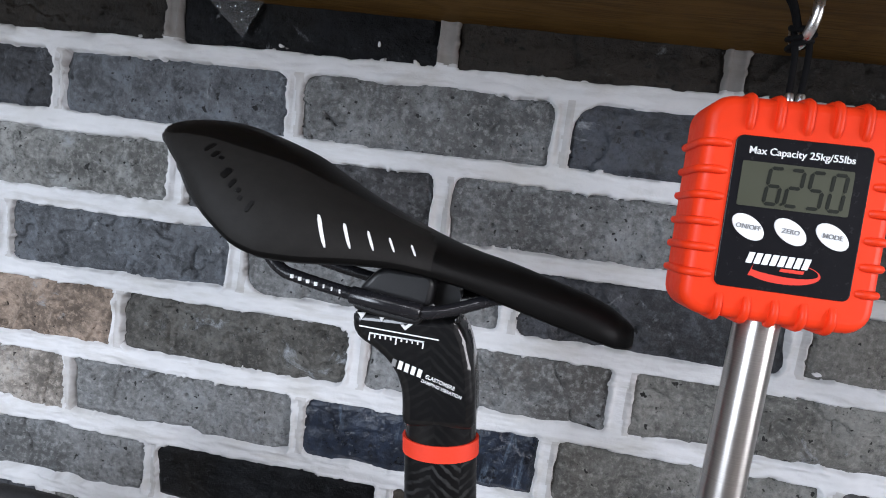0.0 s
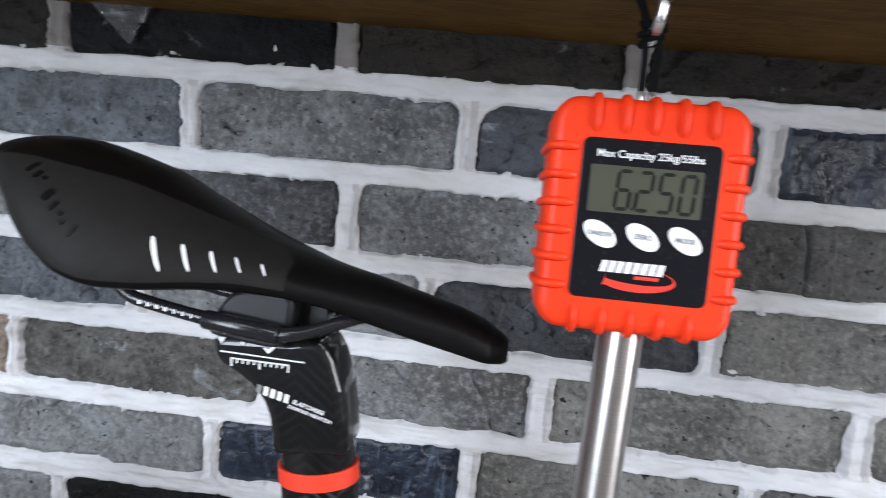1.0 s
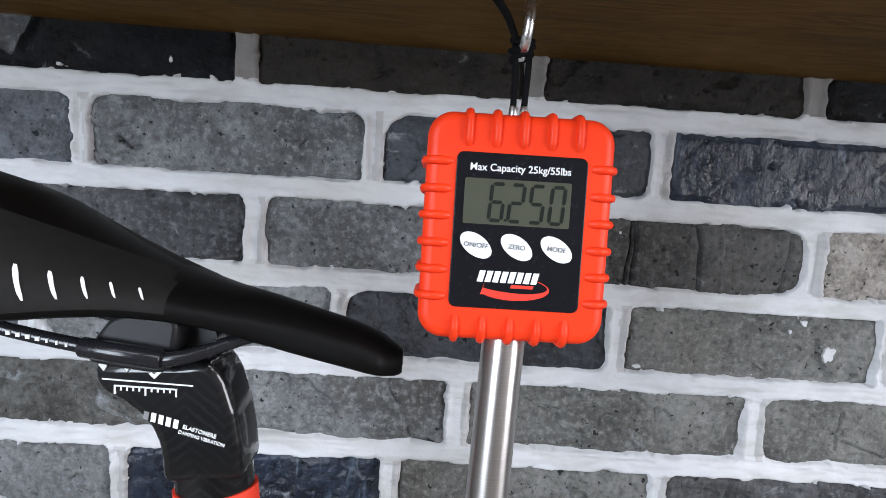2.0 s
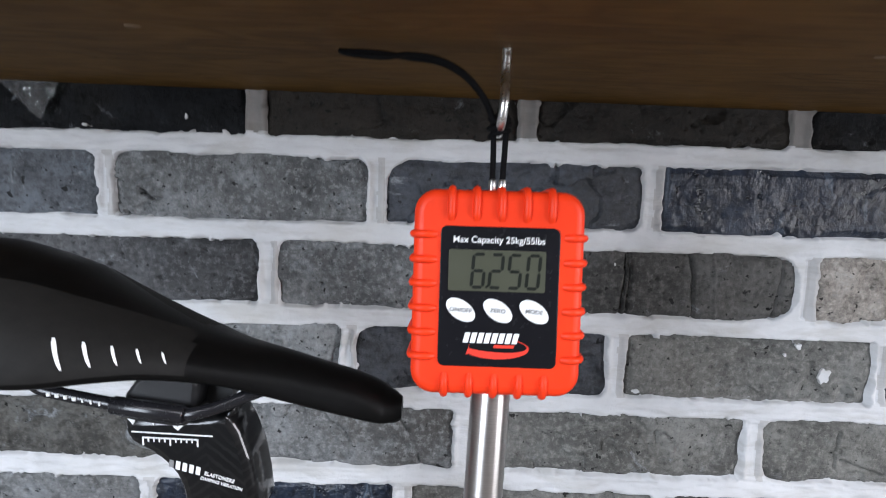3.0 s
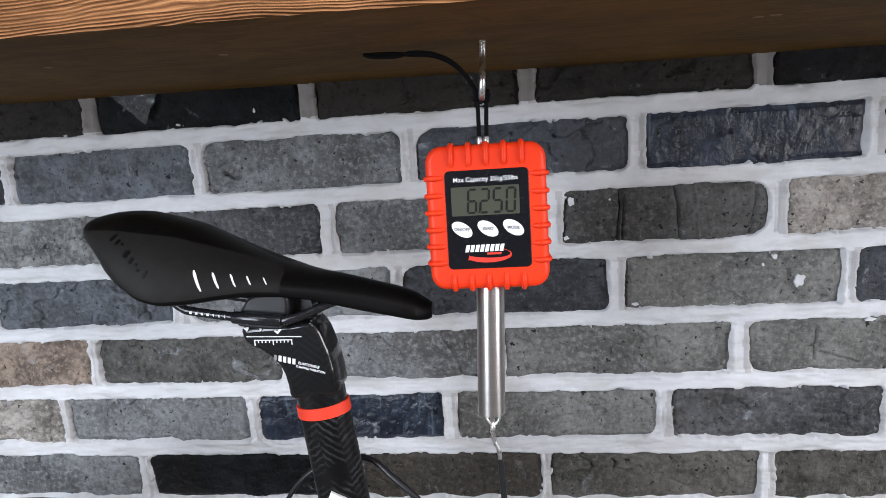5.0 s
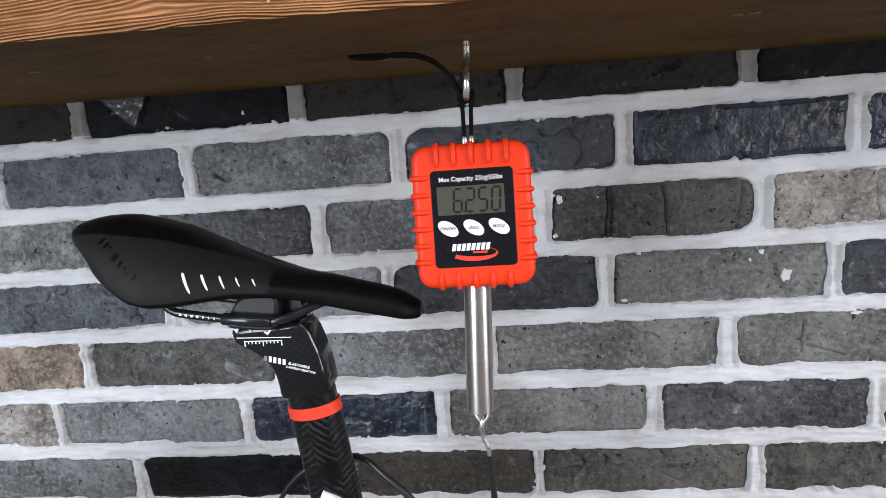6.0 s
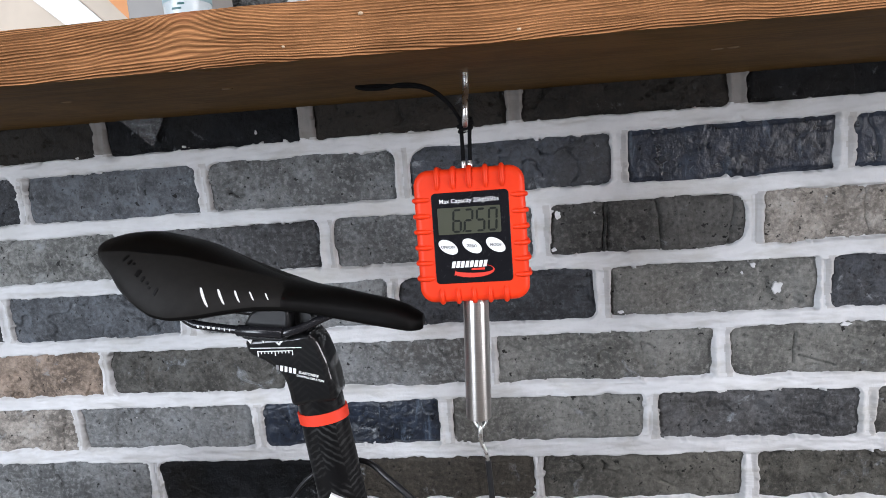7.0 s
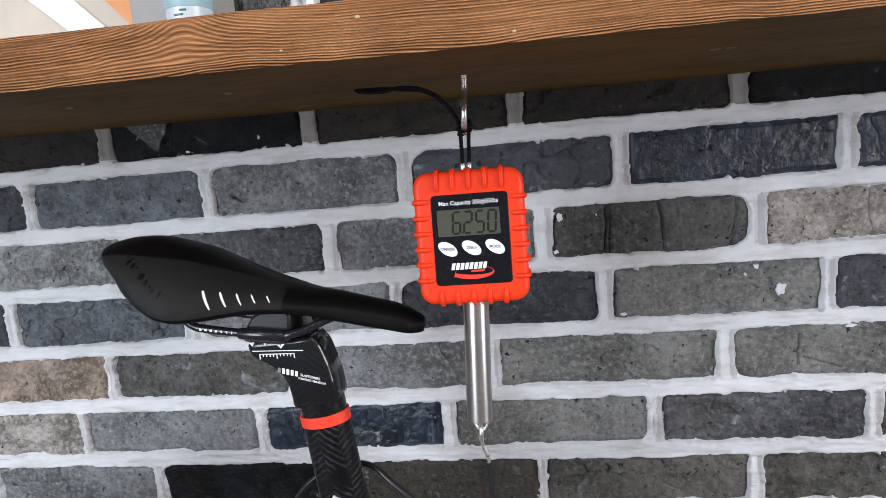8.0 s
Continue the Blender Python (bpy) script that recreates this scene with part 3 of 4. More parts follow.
splash = bmesh.new()
for sx, sz, rx, rz in ((0.5215, 1.3440, 0.0058, 0.0092), (0.4960, 1.3705, 0.0030, 0.0032), (0.4840, 1.3620, 0.0012, 0.0020), (0.2800, 1.4420, 0.0036, 0.0055), (0.3220, 1.4420, 0.0013, 0.0013), (0.2740, 1.4010, 0.0034, 0.0024),
                       (0.4620, 1.2215, 0.0085, 0.0036), (0.3240, 1.3015, 0.0042, 0.0022), (0.3480, 1.3220, 0.0042, 0.0020), (0.5970, 1.2965, 0.0060, 0.0022), (-0.0710, 1.5640, 0.0014, 0.0028), (-0.1640, 1.5545, 0.0030, 0.0014)):
    ring = []
    for k in range(24):
        a = 2 * math.pi * k / 24
        w = 0.85 + 0.55 * noise.noise(Vector((sx * 90 + math.cos(a) * 1.6, sz * 70, math.sin(a) * 1.6)))
        ring.append((sx + rx * w * math.cos(a), sz + rz * w * math.sin(a)))
    plate(ring, -0.0016, 0.002, 0, splash)
part("mortar_splash", splash, MORTAR, wall_ob, "dried white mortar splash")

# the same bond goes on round the part above, with a plainer brick
far = box(-0.116, 0.116, -0.002, 0.011, -0.0297, 0.0297, 0.004, 2)
far_mesh = {}
for key in ("mid", "dark", "slate", "moss", "black", "ash"):
    far_mesh[key] = bpy.data.meshes.new("brick")
    far.to_mesh(far_mesh[key])
    far_mesh[key].materials.append(BRICK[key])
far.free()
rng = random.Random(4)
for k in range(-8, 16):
    cz = BED - PITCH * (k - 1) + TALL / 2
    near = COURSES.get(k)
    x = -1.44 + (0.125 if k % 2 else 0.0)
    while x < 1.6:
        if not near or x + 0.12 < near[0][0] or x - 0.12 > near[-1][1]:
            b = new("brick", far_mesh[rng.choice(sorted(far_mesh))])
            b.parent, b.location = wall_ob, (x, 0, cz)
        x += 0.25

# the rest of the wall, far from the path, in one mesh
field_co, field_faces, field_index = [], [], []
field_keys = sorted(far_mesh)
for k in range(-14, 22):
    cz = BED - PITCH * (k - 1) + TALL / 2
    if cz < 0.03 or cz > HIGH - 0.03:
        continue
    x = -2.94 + (0.125 if k % 2 else 0.0)
    while x < 2.5:
        if not (-8 <= k < 16 and -1.57 < x < 1.72):
            b = len(field_co)
            for dy, inset in ((0.0115, 0.0), (-0.0005, 0.0), (-0.0025, 0.003)):
                for sx, sz in ((-1, -1), (1, -1), (1, 1), (-1, 1)):
                    field_co.append((min(max(x + sx * (0.116 - inset), WEST), EAST), dy, cz + sz * (0.0297 - inset)))
            for a in (0, 4):
                field_faces += [(b + a + j, b + a + (j + 1) % 4, b + a + 4 + (j + 1) % 4, b + a + 4 + j) for j in range(4)]
            field_faces.append((b + 8, b + 9, b + 10, b + 11))
            field_index += [rng.randrange(len(field_keys))] * 9
        x += 0.25
field = bpy.data.meshes.new("brick_field")
field.from_pydata(field_co, [], field_faces)
for key in field_keys:
    field.materials.append(BRICK[key])
field.polygons.foreach_set("material_index", field_index)
field.update()
field_ob = tagged(new("brick_field", field), "", "", "", "stuff")
field_ob.parent = wall_ob

# ---- the shelf ----
shelf = tagged(thing("wall_shelf", pose(0, 0, 1.589, 1.9, 0.6, 0)), "thick weathered pine plank shelf fixed to brick wall", "shelf")
FRONT, THICK = -0.354, 0.031


def shelf_plank():
    xs, zs = np.linspace(-1.05, 1.25, 420), np.linspace(0.0, THICK, 14)
    gx, gz = np.meshgrid(xs, zs)
    y = FRONT + 0.0012 * fbm(gx, gz * 8, 0.09, 3, 3) + 0.0006 * fbm(gx * 0.12, gz, 0.0035, 8, 2)
    edge = np.minimum(gz, THICK - gz)
    y = y + 0.0028 * np.clip(1 - edge / 0.0035, 0, 1) ** 2 * (1 + 0.5 * fbm(gx, gz, 0.03, 12, 2))
    co, faces = sheet(xs, zs, y)
    return mesh_of("front_edge", co, faces, [SHELF_FACE])


edge = new("front_edge", shelf_plank())
edge.parent = shelf
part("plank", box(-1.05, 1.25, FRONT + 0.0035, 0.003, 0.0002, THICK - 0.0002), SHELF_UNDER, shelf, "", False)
for kx, ky in ((0.017, -0.244), (-0.115, -0.245), (0.375, -0.237), (0.385, -0.239)):
    bm = bmesh.new()
    bmesh.ops.create_uvsphere(bm, u_segments=10, v_segments=6, radius=1, matrix=Matrix.Translation((kx, ky, 0.0002)) @ Matrix.Diagonal((0.0042, 0.003, 0.0008, 1)))
    part("filled_nail_hole", bm, plain_material("wood_filler", (0.20, 0.13, 0.07), 0.8), shelf)

for fx, fz, fr in ((0.150, 0.0210, 0.0016), (0.234, 0.0055, 0.0014), (0.105, 0.0075, 0.0012), (0.320, 0.0180, 0.0011)):
    bm = bmesh.new()
    bmesh.ops.create_uvsphere(bm, u_segments=8, v_segments=6, radius=1, matrix=Matrix.Translation((fx, FRONT, fz)) @ Matrix.Diagonal((fr, 0.0012, fr * 0.6, 1)))
    part("filler_spot", bm, plain_material("pale_wood_filler", (0.55, 0.40, 0.26), 0.8), shelf)

# ---- the digital hanging scale ----
def puffed(w, h, r, y0, y1, soft_edge, n=8):
    """A rounded slab whose front and back edges are rolled over."""
    bm = bmesh.new()
    rings = []
    for y, sgn in ((y0, 1), (y1, -1)):
        steps = [radians(90 * k / 5) for k in range(6)]
        rows = [(soft_edge * (1 - math.sin(a)), y + sgn * soft_edge * (1 - math.cos(a))) for a in steps]
        rings += rows if sgn > 0 else rows[::-1]
    loops = [[bm.verts.new((x, y, z)) for x, z in round_rect(w - 2 * i, h - 2 * i, r - i, n)] for i, y in rings]
    k = len(loops[0])
    for a, b in zip(loops, loops[1:]):
        for j in range(k):
            bm.faces.new((a[j], a[(j + 1) % k], b[(j + 1) % k], b[j]))
    bm.faces.new(loops[0][::-1])
    bm.faces.new(loops[-1])
    bmesh.ops.recalc_face_normals(bm, faces=bm.faces[:])
    return bm


scale = tagged(thing("hanging_scale", pose(0.1945, -0.232, 1.457, -4, 0, 0)), "orange-red rubber-cased digital hanging scale with a steel tube handle", "scale")
CW, CH, CF = 0.0835, 0.1010, -0.0165
part("case", puffed(CW, CH, 0.0115, CF, 0.0165, 0.0048), RUBBER_RED, scale, "ribbed orange-red rubber case")


def rib(px, pz, ox, oz, reach):
    """A raised rib that runs from the face over the edge and back; (ox, oz) points outwards."""
    ctrl = [(px - ox * reach, CF + 0.0012, pz - oz * reach), (px - ox * (reach - 0.003), CF - 0.0003, pz - oz * (reach - 0.003)), (px - ox * 0.004, CF - 0.0003, pz - oz * 0.004),
            (px - ox * 0.0006, CF + 0.0022, pz - oz * 0.0006), (px + ox * 0.0004, CF + 0.008, pz + oz * 0.0004), (px + ox * 0.0004, 0.012, pz + oz * 0.0004)]
    part("rib", sweep(curve_points(ctrl, 5), 0.0020, 8), RUBBER_RED, scale)


for rx in (-0.0235, -0.0113, 0.0009, 0.0131, 0.0253):
    rib(rx, CH / 2, 0, 1, 0.0145)
    rib(rx - 0.0015, -CH / 2, 0, -1, 0.0105)
for rz in (0.0283, 0.0161, 0.0043, -0.0077, -0.0195, -0.0314):
    rib(-CW / 2, rz, -1, 0, 0.0110)
    rib(CW / 2, rz, 1, 0, 0.0095)
face = part("face_plate", plate(round_rect(0.0578, 0.0685, 0.0032, 5, 0.0005, -0.0015), CF - 0.0008, CF + 0.002, 0.0003), PLATE_BLACK, scale, "glossy black printed face plate")
FY = CF - 0.0008
part("display", plate(round_rect(0.0470, 0.0200, 0.0008, 3, -0.0008, 0.0114), FY - 0.0003, FY + 0.001), LCD_GREY, face, "grey-green liquid crystal display", False)


def segments(which, cx, cz, w, h, t=0.0016):
    """One seven-segment digit, a part for each lit segment."""
    gap, lean = 0.00025, 0.07
    runs = {"a": (-1, 1, 1, 1), "g": (-1, 0, 1, 0), "d": (-1, -1, 1, -1), "f": (-1, 0, -1, 1), "b": (1, 0, 1, 1), "e": (-1, -1, -1, 0), "c": (1, -1, 1, 0)}
    for k in which:
        x0, z0, x1, z1 = runs[k]
        a, b = Vector((x0 * w / 2, z0 * h / 2)), Vector((x1 * w / 2, z1 * h / 2))
        d = (b - a).normalized()
        n = Vector((-d.y, d.x)) * t / 2
        a, b = a + d * gap, b - d * gap
        out = [a, a + d * t / 2 + n, b - d * t / 2 + n, b, b - d * t / 2 - n, a + d * t / 2 - n]
        part("segment", plate([(cx + p.x + lean * p.y, cz + p.y) for p in out], FY - 0.0005, FY - 0.0001), LCD_DARK, face, "", False)


for which, dx in (("acdefg", -0.0098), ("abged", -0.0012), ("afgcd", 0.0078), ("abcdef", 0.0168)):
    segments(which, dx, 0.0113, 0.0056, 0.0160)
part("decimal_point", plate(round_rect(0.0012, 0.0012, 0.0004, 3, -0.0056, 0.0036), FY - 0.0005, FY - 0.0001), LCD_DARK, face, "", False)
FLAT = pose(0, 0, 0, 90, 0, 0)
writing("Max Capacity 25kg/55lbs", 0.00445, PRINT_WHITE, face, pose(-0.0002, FY - 0.0002, 0.0262) @ FLAT)
for word, bx in (("ON/OFF", -0.0178), ("ZERO", 0.0002), ("MODE", 0.0178)):
    a = radians(-33)
    pts = []
    for k in range(28):
        u, v = 0.0080 * math.cos(2 * math.pi * k / 28), 0.0046 * math.sin(2 * math.pi * k / 28)
        pts.append((bx + u * math.cos(a) - v * math.sin(a), -0.0080 + u * math.sin(a) + v * math.cos(a)))
    part("button", plate(pts, FY - 0.0007, FY + 0.0005, 0.0002), PRINT_WHITE, face, "white oval membrane button", False)
    writing(word, 0.0030, PRINT_GREY, face, pose(bx, FY - 0.0009, -0.0080, 0, 4, 0) @ FLAT)
# the maker's mark: slanted white blocks over a red swoosh
for k in range(8):
    bx = -0.0150 + 0.0034 * k
    part("mark_block", plate([(bx - 0.0014, -0.0240), (bx + 0.0012, -0.0240), (bx + 0.0024, -0.0190), (bx - 0.0002, -0.0190)], FY - 0.0002, FY + 0.0002), PRINT_WHITE, face, "", False)
swoosh = [(-0.0128, -0.0242), (-0.0146, -0.0296)]
swoosh += [(0.0000 + 0.0160 * math.cos(q), -0.0265 + 0.0052 * math.sin(q)) for q in [radians(215 + 200 * k / 20) for k in range(21)]]
swoosh += [(0.0000 + 0.0150 * math.cos(q), -0.0258 + (0.0042 - 0.0024 * k / 20) * math.sin(q)) for k, q in [(k, radians(412 - 205 * k / 20)) for k in range(21)]]
part("swoosh", plate(swoosh, FY - 0.0002, FY + 0.0002), PRINT_RED, face, "red swoosh of the printed mark", False)
part("mark_bar", plate([(-0.0015, -0.0262), (0.0085, -0.0262), (0.0090, -0.0247), (-0.0010, -0.0247)], FY - 0.00025, FY + 0.0002), PRINT_RED, face, "", False)
part("handle_tube", sweep([(-0.0006, -0.001, -0.046), (-0.0006, -0.001, -0.052), (-0.0042, -0.001, -0.1462), (-0.0042, -0.001, -0.1468)], [0.0100, 0.0101, 0.0101, 0.0096], 48), STEEL, scale, "brushed steel tube handle")
part("wire_loop", sweep(curve_points([(-0.0086, -0.001, -0.141), (-0.0086, -0.001, -0.1485), (-0.0066, -0.001, -0.1535), (-0.0030, -0.001, -0.1558), (0.0003, -0.001, -0.1535), (0.0018, -0.001, -0.1485), (0.0018, -0.001, -0.141)], 6), 0.0010, 8), CHROME, scale)
part("lifting_hook", sweep(curve_points([(-0.0046, 0.004, -0.157), (-0.0040, 0.001, -0.153), (-0.0034, -0.003, -0.155), (-0.0040, -0.003, -0.162), (-0.0030, -0.002, -0.168), (-0.0002, -0.001, -0.176), (0.0008, 0.0, -0.185)], 7), [0.0019] * 24 + [0.0016] * 19, 10), CHROME, scale, "bent chrome wire hook")
part("hook_sleeve", sweep(curve_points([(0.0008, 0.0, -0.183), (0.0022, 0.001, -0.215), (0.0035, 0.006, -0.250), (0.0040, 0.012, -0.277), (0.0040, 0.030, -0.308), (0.0040, 0.054, -0.303), (0.0040, 0.064, -0.283)], 7), 0.0024, 10), BLACK_PLASTIC, scale, "black plastic-coated end of the hook")
for cx in (-0.0034, 0.0016):
    part("crimp", sweep([(cx, -0.002, 0.0475), (cx, -0.002, 0.0485), (cx, -0.002, 0.0555), (cx, -0.002, 0.0565)], [0.0015, 0.0020, 0.0020, 0.0015], 14), CHROME, scale, "bright chrome cord crimp")

# ---- the screw hook and the cord ----
hook = tagged(thing("screw_hook", pose(0.1965, -0.222, 1.5805)), "chrome screw hook in the shelf underside", "hook")
part("hook_wire", sweep(curve_points([(0, 0, 0.012), (0, 0, -0.004), (-0.0004, -0.001, -0.014), (-0.0008, -0.007, -0.021), (-0.0012, -0.0105, -0.029), (-0.0020, -0.008, -0.038), (-0.0026, -0.001, -0.043), (-0.0026, 0.006, -0.040), (-0.0020, 0.010, -0.034)], 8), 0.0024, 14), CHROME, hook)
part("hook_collar", sweep([(0, 0, 0.0045), (0, 0, 0.0005)], [0.0045, 0.0052], 14), SHELF_UNDER, hook, "split wood round the screw")
cord = tagged(thing("lanyard", pose(0.1940, -0.222, 1.5400)), "thin black doubled cord knotted round the chrome hook", "lanyard")
for dx, ex in ((-0.0028, -0.0029), (0.0028, 0.0021)):
    part("strand", sweep(curve_points([(dx, 0.002, 0.006), (dx * 1.2, -0.002, 0.000), (dx * 1.05, -0.006, -0.010), (ex, -0.0075, -0.0285)], 7), 0.0015, 8), CORD, cord)
kn = bmesh.new()
for k, (dz, rr) in enumerate(((0.0045, 0.0047), (0.0008, 0.0053), (-0.0030, 0.0046))):
    ring_pts = [(rr * math.cos(2 * math.pi * j / 16), -0.001 + rr * 1.0 * math.sin(2 * math.pi * j / 16), dz + 0.0016 * math.sin(2 * math.pi * j / 16 + k)) for j in range(17)]
    sweep(ring_pts, 0.0015, 8, 1.0, kn)
part("knot", kn, CORD, cord, "tight wrapped knot")
TAIL = [(-0.003, -0.003, 0.003), (-0.009, -0.006, 0.014), (-0.019, -0.007, 0.0245), (-0.032, -0.006, 0.0310), (-0.047, -0.005, 0.0330)]
part("tail", sweep(curve_points(TAIL + [(-0.058, -0.006, 0.0345), (-0.070, -0.006, 0.0352), (-0.081, -0.005, 0.0355)], 8), 0.0014, 8), CORD, cord)
part("tail", sweep(curve_points([(x - 0.0004, y - 0.0022, z + 0.0012) for x, y, z in TAIL] + [(-0.058, -0.009, 0.0322), (-0.070, -0.010, 0.0325), (-0.078, -0.008, 0.0340), (-0.0815, -0.0055, 0.0356)], 8), 0.0014, 8), CORD, cord)

# ---- the bicycle ----
BX, BY, BZ = 0.05, -0.20, 0.60
bike = tagged(thing("road_bicycle", pose(BX + 0.007, BY, BZ + 0.004)), "black carbon road bicycle hung from a hook by its top tube", "bicycle")


def on_bike(name, bm, material, parent=None, label="", smooth=True):
    """A part given in world coordinates."""
    ob = part(name, bm, material, parent or bike, label, smooth)
    if not parent:
        ob.location = (-BX, -BY, -BZ)
    return ob


def blend_rows(rows, x):
    for (a, *p), (b, *q) in zip(rows, rows[1:]):
        if a <= x <= b:
            t = (x - a) / (b - a)
            return [u + (v - u) * t for u, v in zip(p, q)]
    return list(rows[-1][1:] if x > rows[-1][0] else rows[0][1:])


# along the saddle: x, height of the crown, half width, drop of the edge
SADDLE = [(-0.1470, 1.4535, 0.014, 0.008), (-0.1445, 1.4600, 0.027, 0.015), (-0.135, 1.4655, 0.042, 0.024), (-0.117, 1.4685, 0.054, 0.036), (-0.098, 1.4682, 0.062, 0.046), (-0.075, 1.4622, 0.066, 0.0518),
          (-0.055, 1.4558, 0.066, 0.0500), (-0.035, 1.4447, 0.0615, 0.0394), (-0.015, 1.4345, 0.053, 0.0282), (0.005, 1.4255, 0.0445, 0.0193), (0.025, 1.4182, 0.036, 0.0150), (0.045, 1.4124, 0.0290, 0.0138),
          (0.068, 1.4080, 0.0235, 0.0168), (0.092, 1.4015, 0.0205, 0.0170), (0.113, 1.3960, 0.0190, 0.0165), (0.127, 1.3905, 0.0165, 0.0150), (0.1345, 1.3858, 0.0120, 0.0115), (0.1385, 1.3805, 0.005, 0.0060)]
# where the wing's seam runs between the crown (0) and the edge (1)
SEAM = [(-0.150, 0.62), (-0.125, 0.54), (-0.090, 0.44), (-0.047, 0.31), (-0.005, 0.17), (0.018, 0.10), (0.024, 0.30), (0.027, 0.75), (0.029, 1.0)]


def smooth_rows(rows, x):
    e = 0.006
    acc = [0, 0, 0]
    for o, w in ((-e, 0.25), (0, 0.5), (e, 0.25)):
        for k, v in enumerate(blend_rows(rows, min(max(x + o, rows[0][0]), rows[-1][0]))):
            acc[k] += w * v
    return acc


def swept(x, t):
    return x + 0.021 * abs(t) ** 1.9 * min(1.0, max(0.0, (-0.055 - x) / 0.075))


def saddle_point(x, t, lift=0.0):
    """A point of the upper surface; t from -1 (far edge) to 1 (edge towards the room)."""
    z, h, d = smooth_rows(SADDLE, x)
    bend = 1.75 if x > 0.03 else 1.9
    return Vector((swept(x, t), BY - h * math.sin(t * math.pi / 2) * (1 + lift / max(h, 0.004)), z - d * abs(t) ** bend + lift * (1 - 0.5 * abs(t))))


def saddle_mesh():
    bm = bmesh.new()
    n, m = 110, 30
    rings, spine = [], []
    for i in range(n + 1):
        q = 0.5 - 0.5 * math.cos(math.pi * i / n)
        x = SADDLE[0][0] + (SADDLE[-1][0] - SADDLE[0][0]) * (0.35 * q + 0.65 * i / n)
        spine.append(x)
        z, h, d = smooth_rows(SADDLE, x)
        seam = min(0.93, blend_rows(SEAM, x)[0] if x < 0.018 else 0.10)
        half = [seam * j / 5 for j in range(5)] + [min(1.0, seam + (1 - seam) * j / 10) for j in range(11)]
        ring = [bm.verts.new(saddle_point(x, t)) for t in [-q for q in half[:0:-1]] + half]
        lip = min(0.0042, d * 0.45)
        tuck = min(1.0, max(0.12, (x - SADDLE[0][0]) / 0.030))
        for fy, fz in ((0.985, -d - lip * 0.6), (0.93, -d - lip), (0.84, -d - lip * 0.75), (0.6, -0.80 * d - lip), (0.3, -0.62 * d - lip), (0.0, -0.58 * d - lip),
                       (-0.3, -0.62 * d - lip), (-0.6, -0.80 * d - lip), (-0.84, -d - lip * 0.75), (-0.93, -d - lip), (-0.985, -d - lip * 0.6)):
            ring.append(bm.verts.new((swept(x, fy) + 0.010 * (1 - tuck) * (1 - fy * fy), BY - h * fy, z + fz * (tuck + (1 - tuck) * fy * fy))))
        rings.append(ring)
    k = len(rings[0])
    for i, (a, b) in enumerate(zip(rings, rings[1:])):
        for j in range(k):
            f = bm.faces.new((a[j], b[j], b[(j + 1) % k], a[(j + 1) % k]))
            out = abs(j - m / 2 + 0.5) - 5
            reach = 0.0195 + 0.0075 * min(1.0, max(0.0, out / 4)) ** 0.6
            f.material_index = 1 if j < m and out > 0 and (spine[i] + spine[i + 1]) / 2 < reach else 0
    bm.faces.new(rings[0])
    bm.faces.new(rings[-1][::-1])
    bmesh.ops.recalc_face_normals(bm, faces=bm.faces[:])
    return bm


saddle = on_bike("saddle", saddle_mesh(), [COVER, WING], None, "long black racing saddle with charcoal wings")


def surface_bar(x0, t0, x1, t1, half, lift=0.0006, n=6, taper=0.0):
    """A thin raised strip that lies on the saddle from one point to another."""
    bm = bmesh.new()
    top = []
    for i in range(n + 1):
        q = i / n
        w = half * (1 - taper * q) * min(1.0, 8 * min(q, 1 - q) + 0.55)
        x, t = x0 + (x1 - x0) * q, t0 + (t1 - t0) * q
        top.append([bm.verts.new(saddle_point(x - w, t, lift)), bm.verts.new(saddle_point(x + w, t, lift))])
    for a, b in zip(top, top[1:]):
        bm.faces.new((a[0], a[1], b[1], b[0]))
    low = bmesh.ops.extrude_face_region(bm, geom=bm.faces[:])
    for g in low["geom"]:
        if isinstance(g, bmesh.types.BMVert):
            g.co -= Vector((0, -0.0008, 0.0012))
    bmesh.ops.recalc_face_normals(bm, faces=bm.faces[:])
    return bm


for x0, t0, x1, t1, hw in ((-0.0300, 0.66, -0.0240, 0.91, 0.00105), (-0.0180, 0.66, -0.0127, 0.89, 0.00095), (-0.0065, 0.655, -0.0020, 0.87, 0.00080), (0.0040, 0.65, 0.0077, 0.83, 0.00070), (0.0150, 0.64, 0.0180, 0.80, 0.00065)):
    on_bike("slit_insert", surface_bar(x0, t0, x1, t1, hw, taper=0.25), PRINT_WHITE, saddle, "white slit in the saddle wing", False)
    on_bike("slit_insert", surface_bar(x0, -t0, x1, -t1, hw, taper=0.25), PRINT_WHITE, saddle, "white slit in the saddle wing", False)
# the maker's word, worn, as plain black strokes in a slanting row
for k, (mx, mt, tall) in enumerate(((-0.1120, 0.50, 0.10), (-0.1065, 0.53, 0.07), (-0.1015, 0.53, 0.03), (-0.0970, 0.61, 0.09), (-0.0915, 0.65, 0.07), (-0.0860, 0.67, 0.03), (-0.0840, 0.71, 0.03), (-0.0785, 0.73, 0.08))):
    on_bike("printed_mark", surface_bar(mx + 0.014, mt + 0.05 + tall / 2, mx + 0.014 + 0.04 * tall, mt + 0.05 - tall / 2, 0.0012 if k != 3 else 0.0020, 0.0003), COVER, saddle, "black printed mark", False)
NOSE_PAD = [(0.099, 1.3850), (0.1045, 1.3765), (0.111, 1.3745), (0.120, 1.3755), (0.122, 1.3850)]
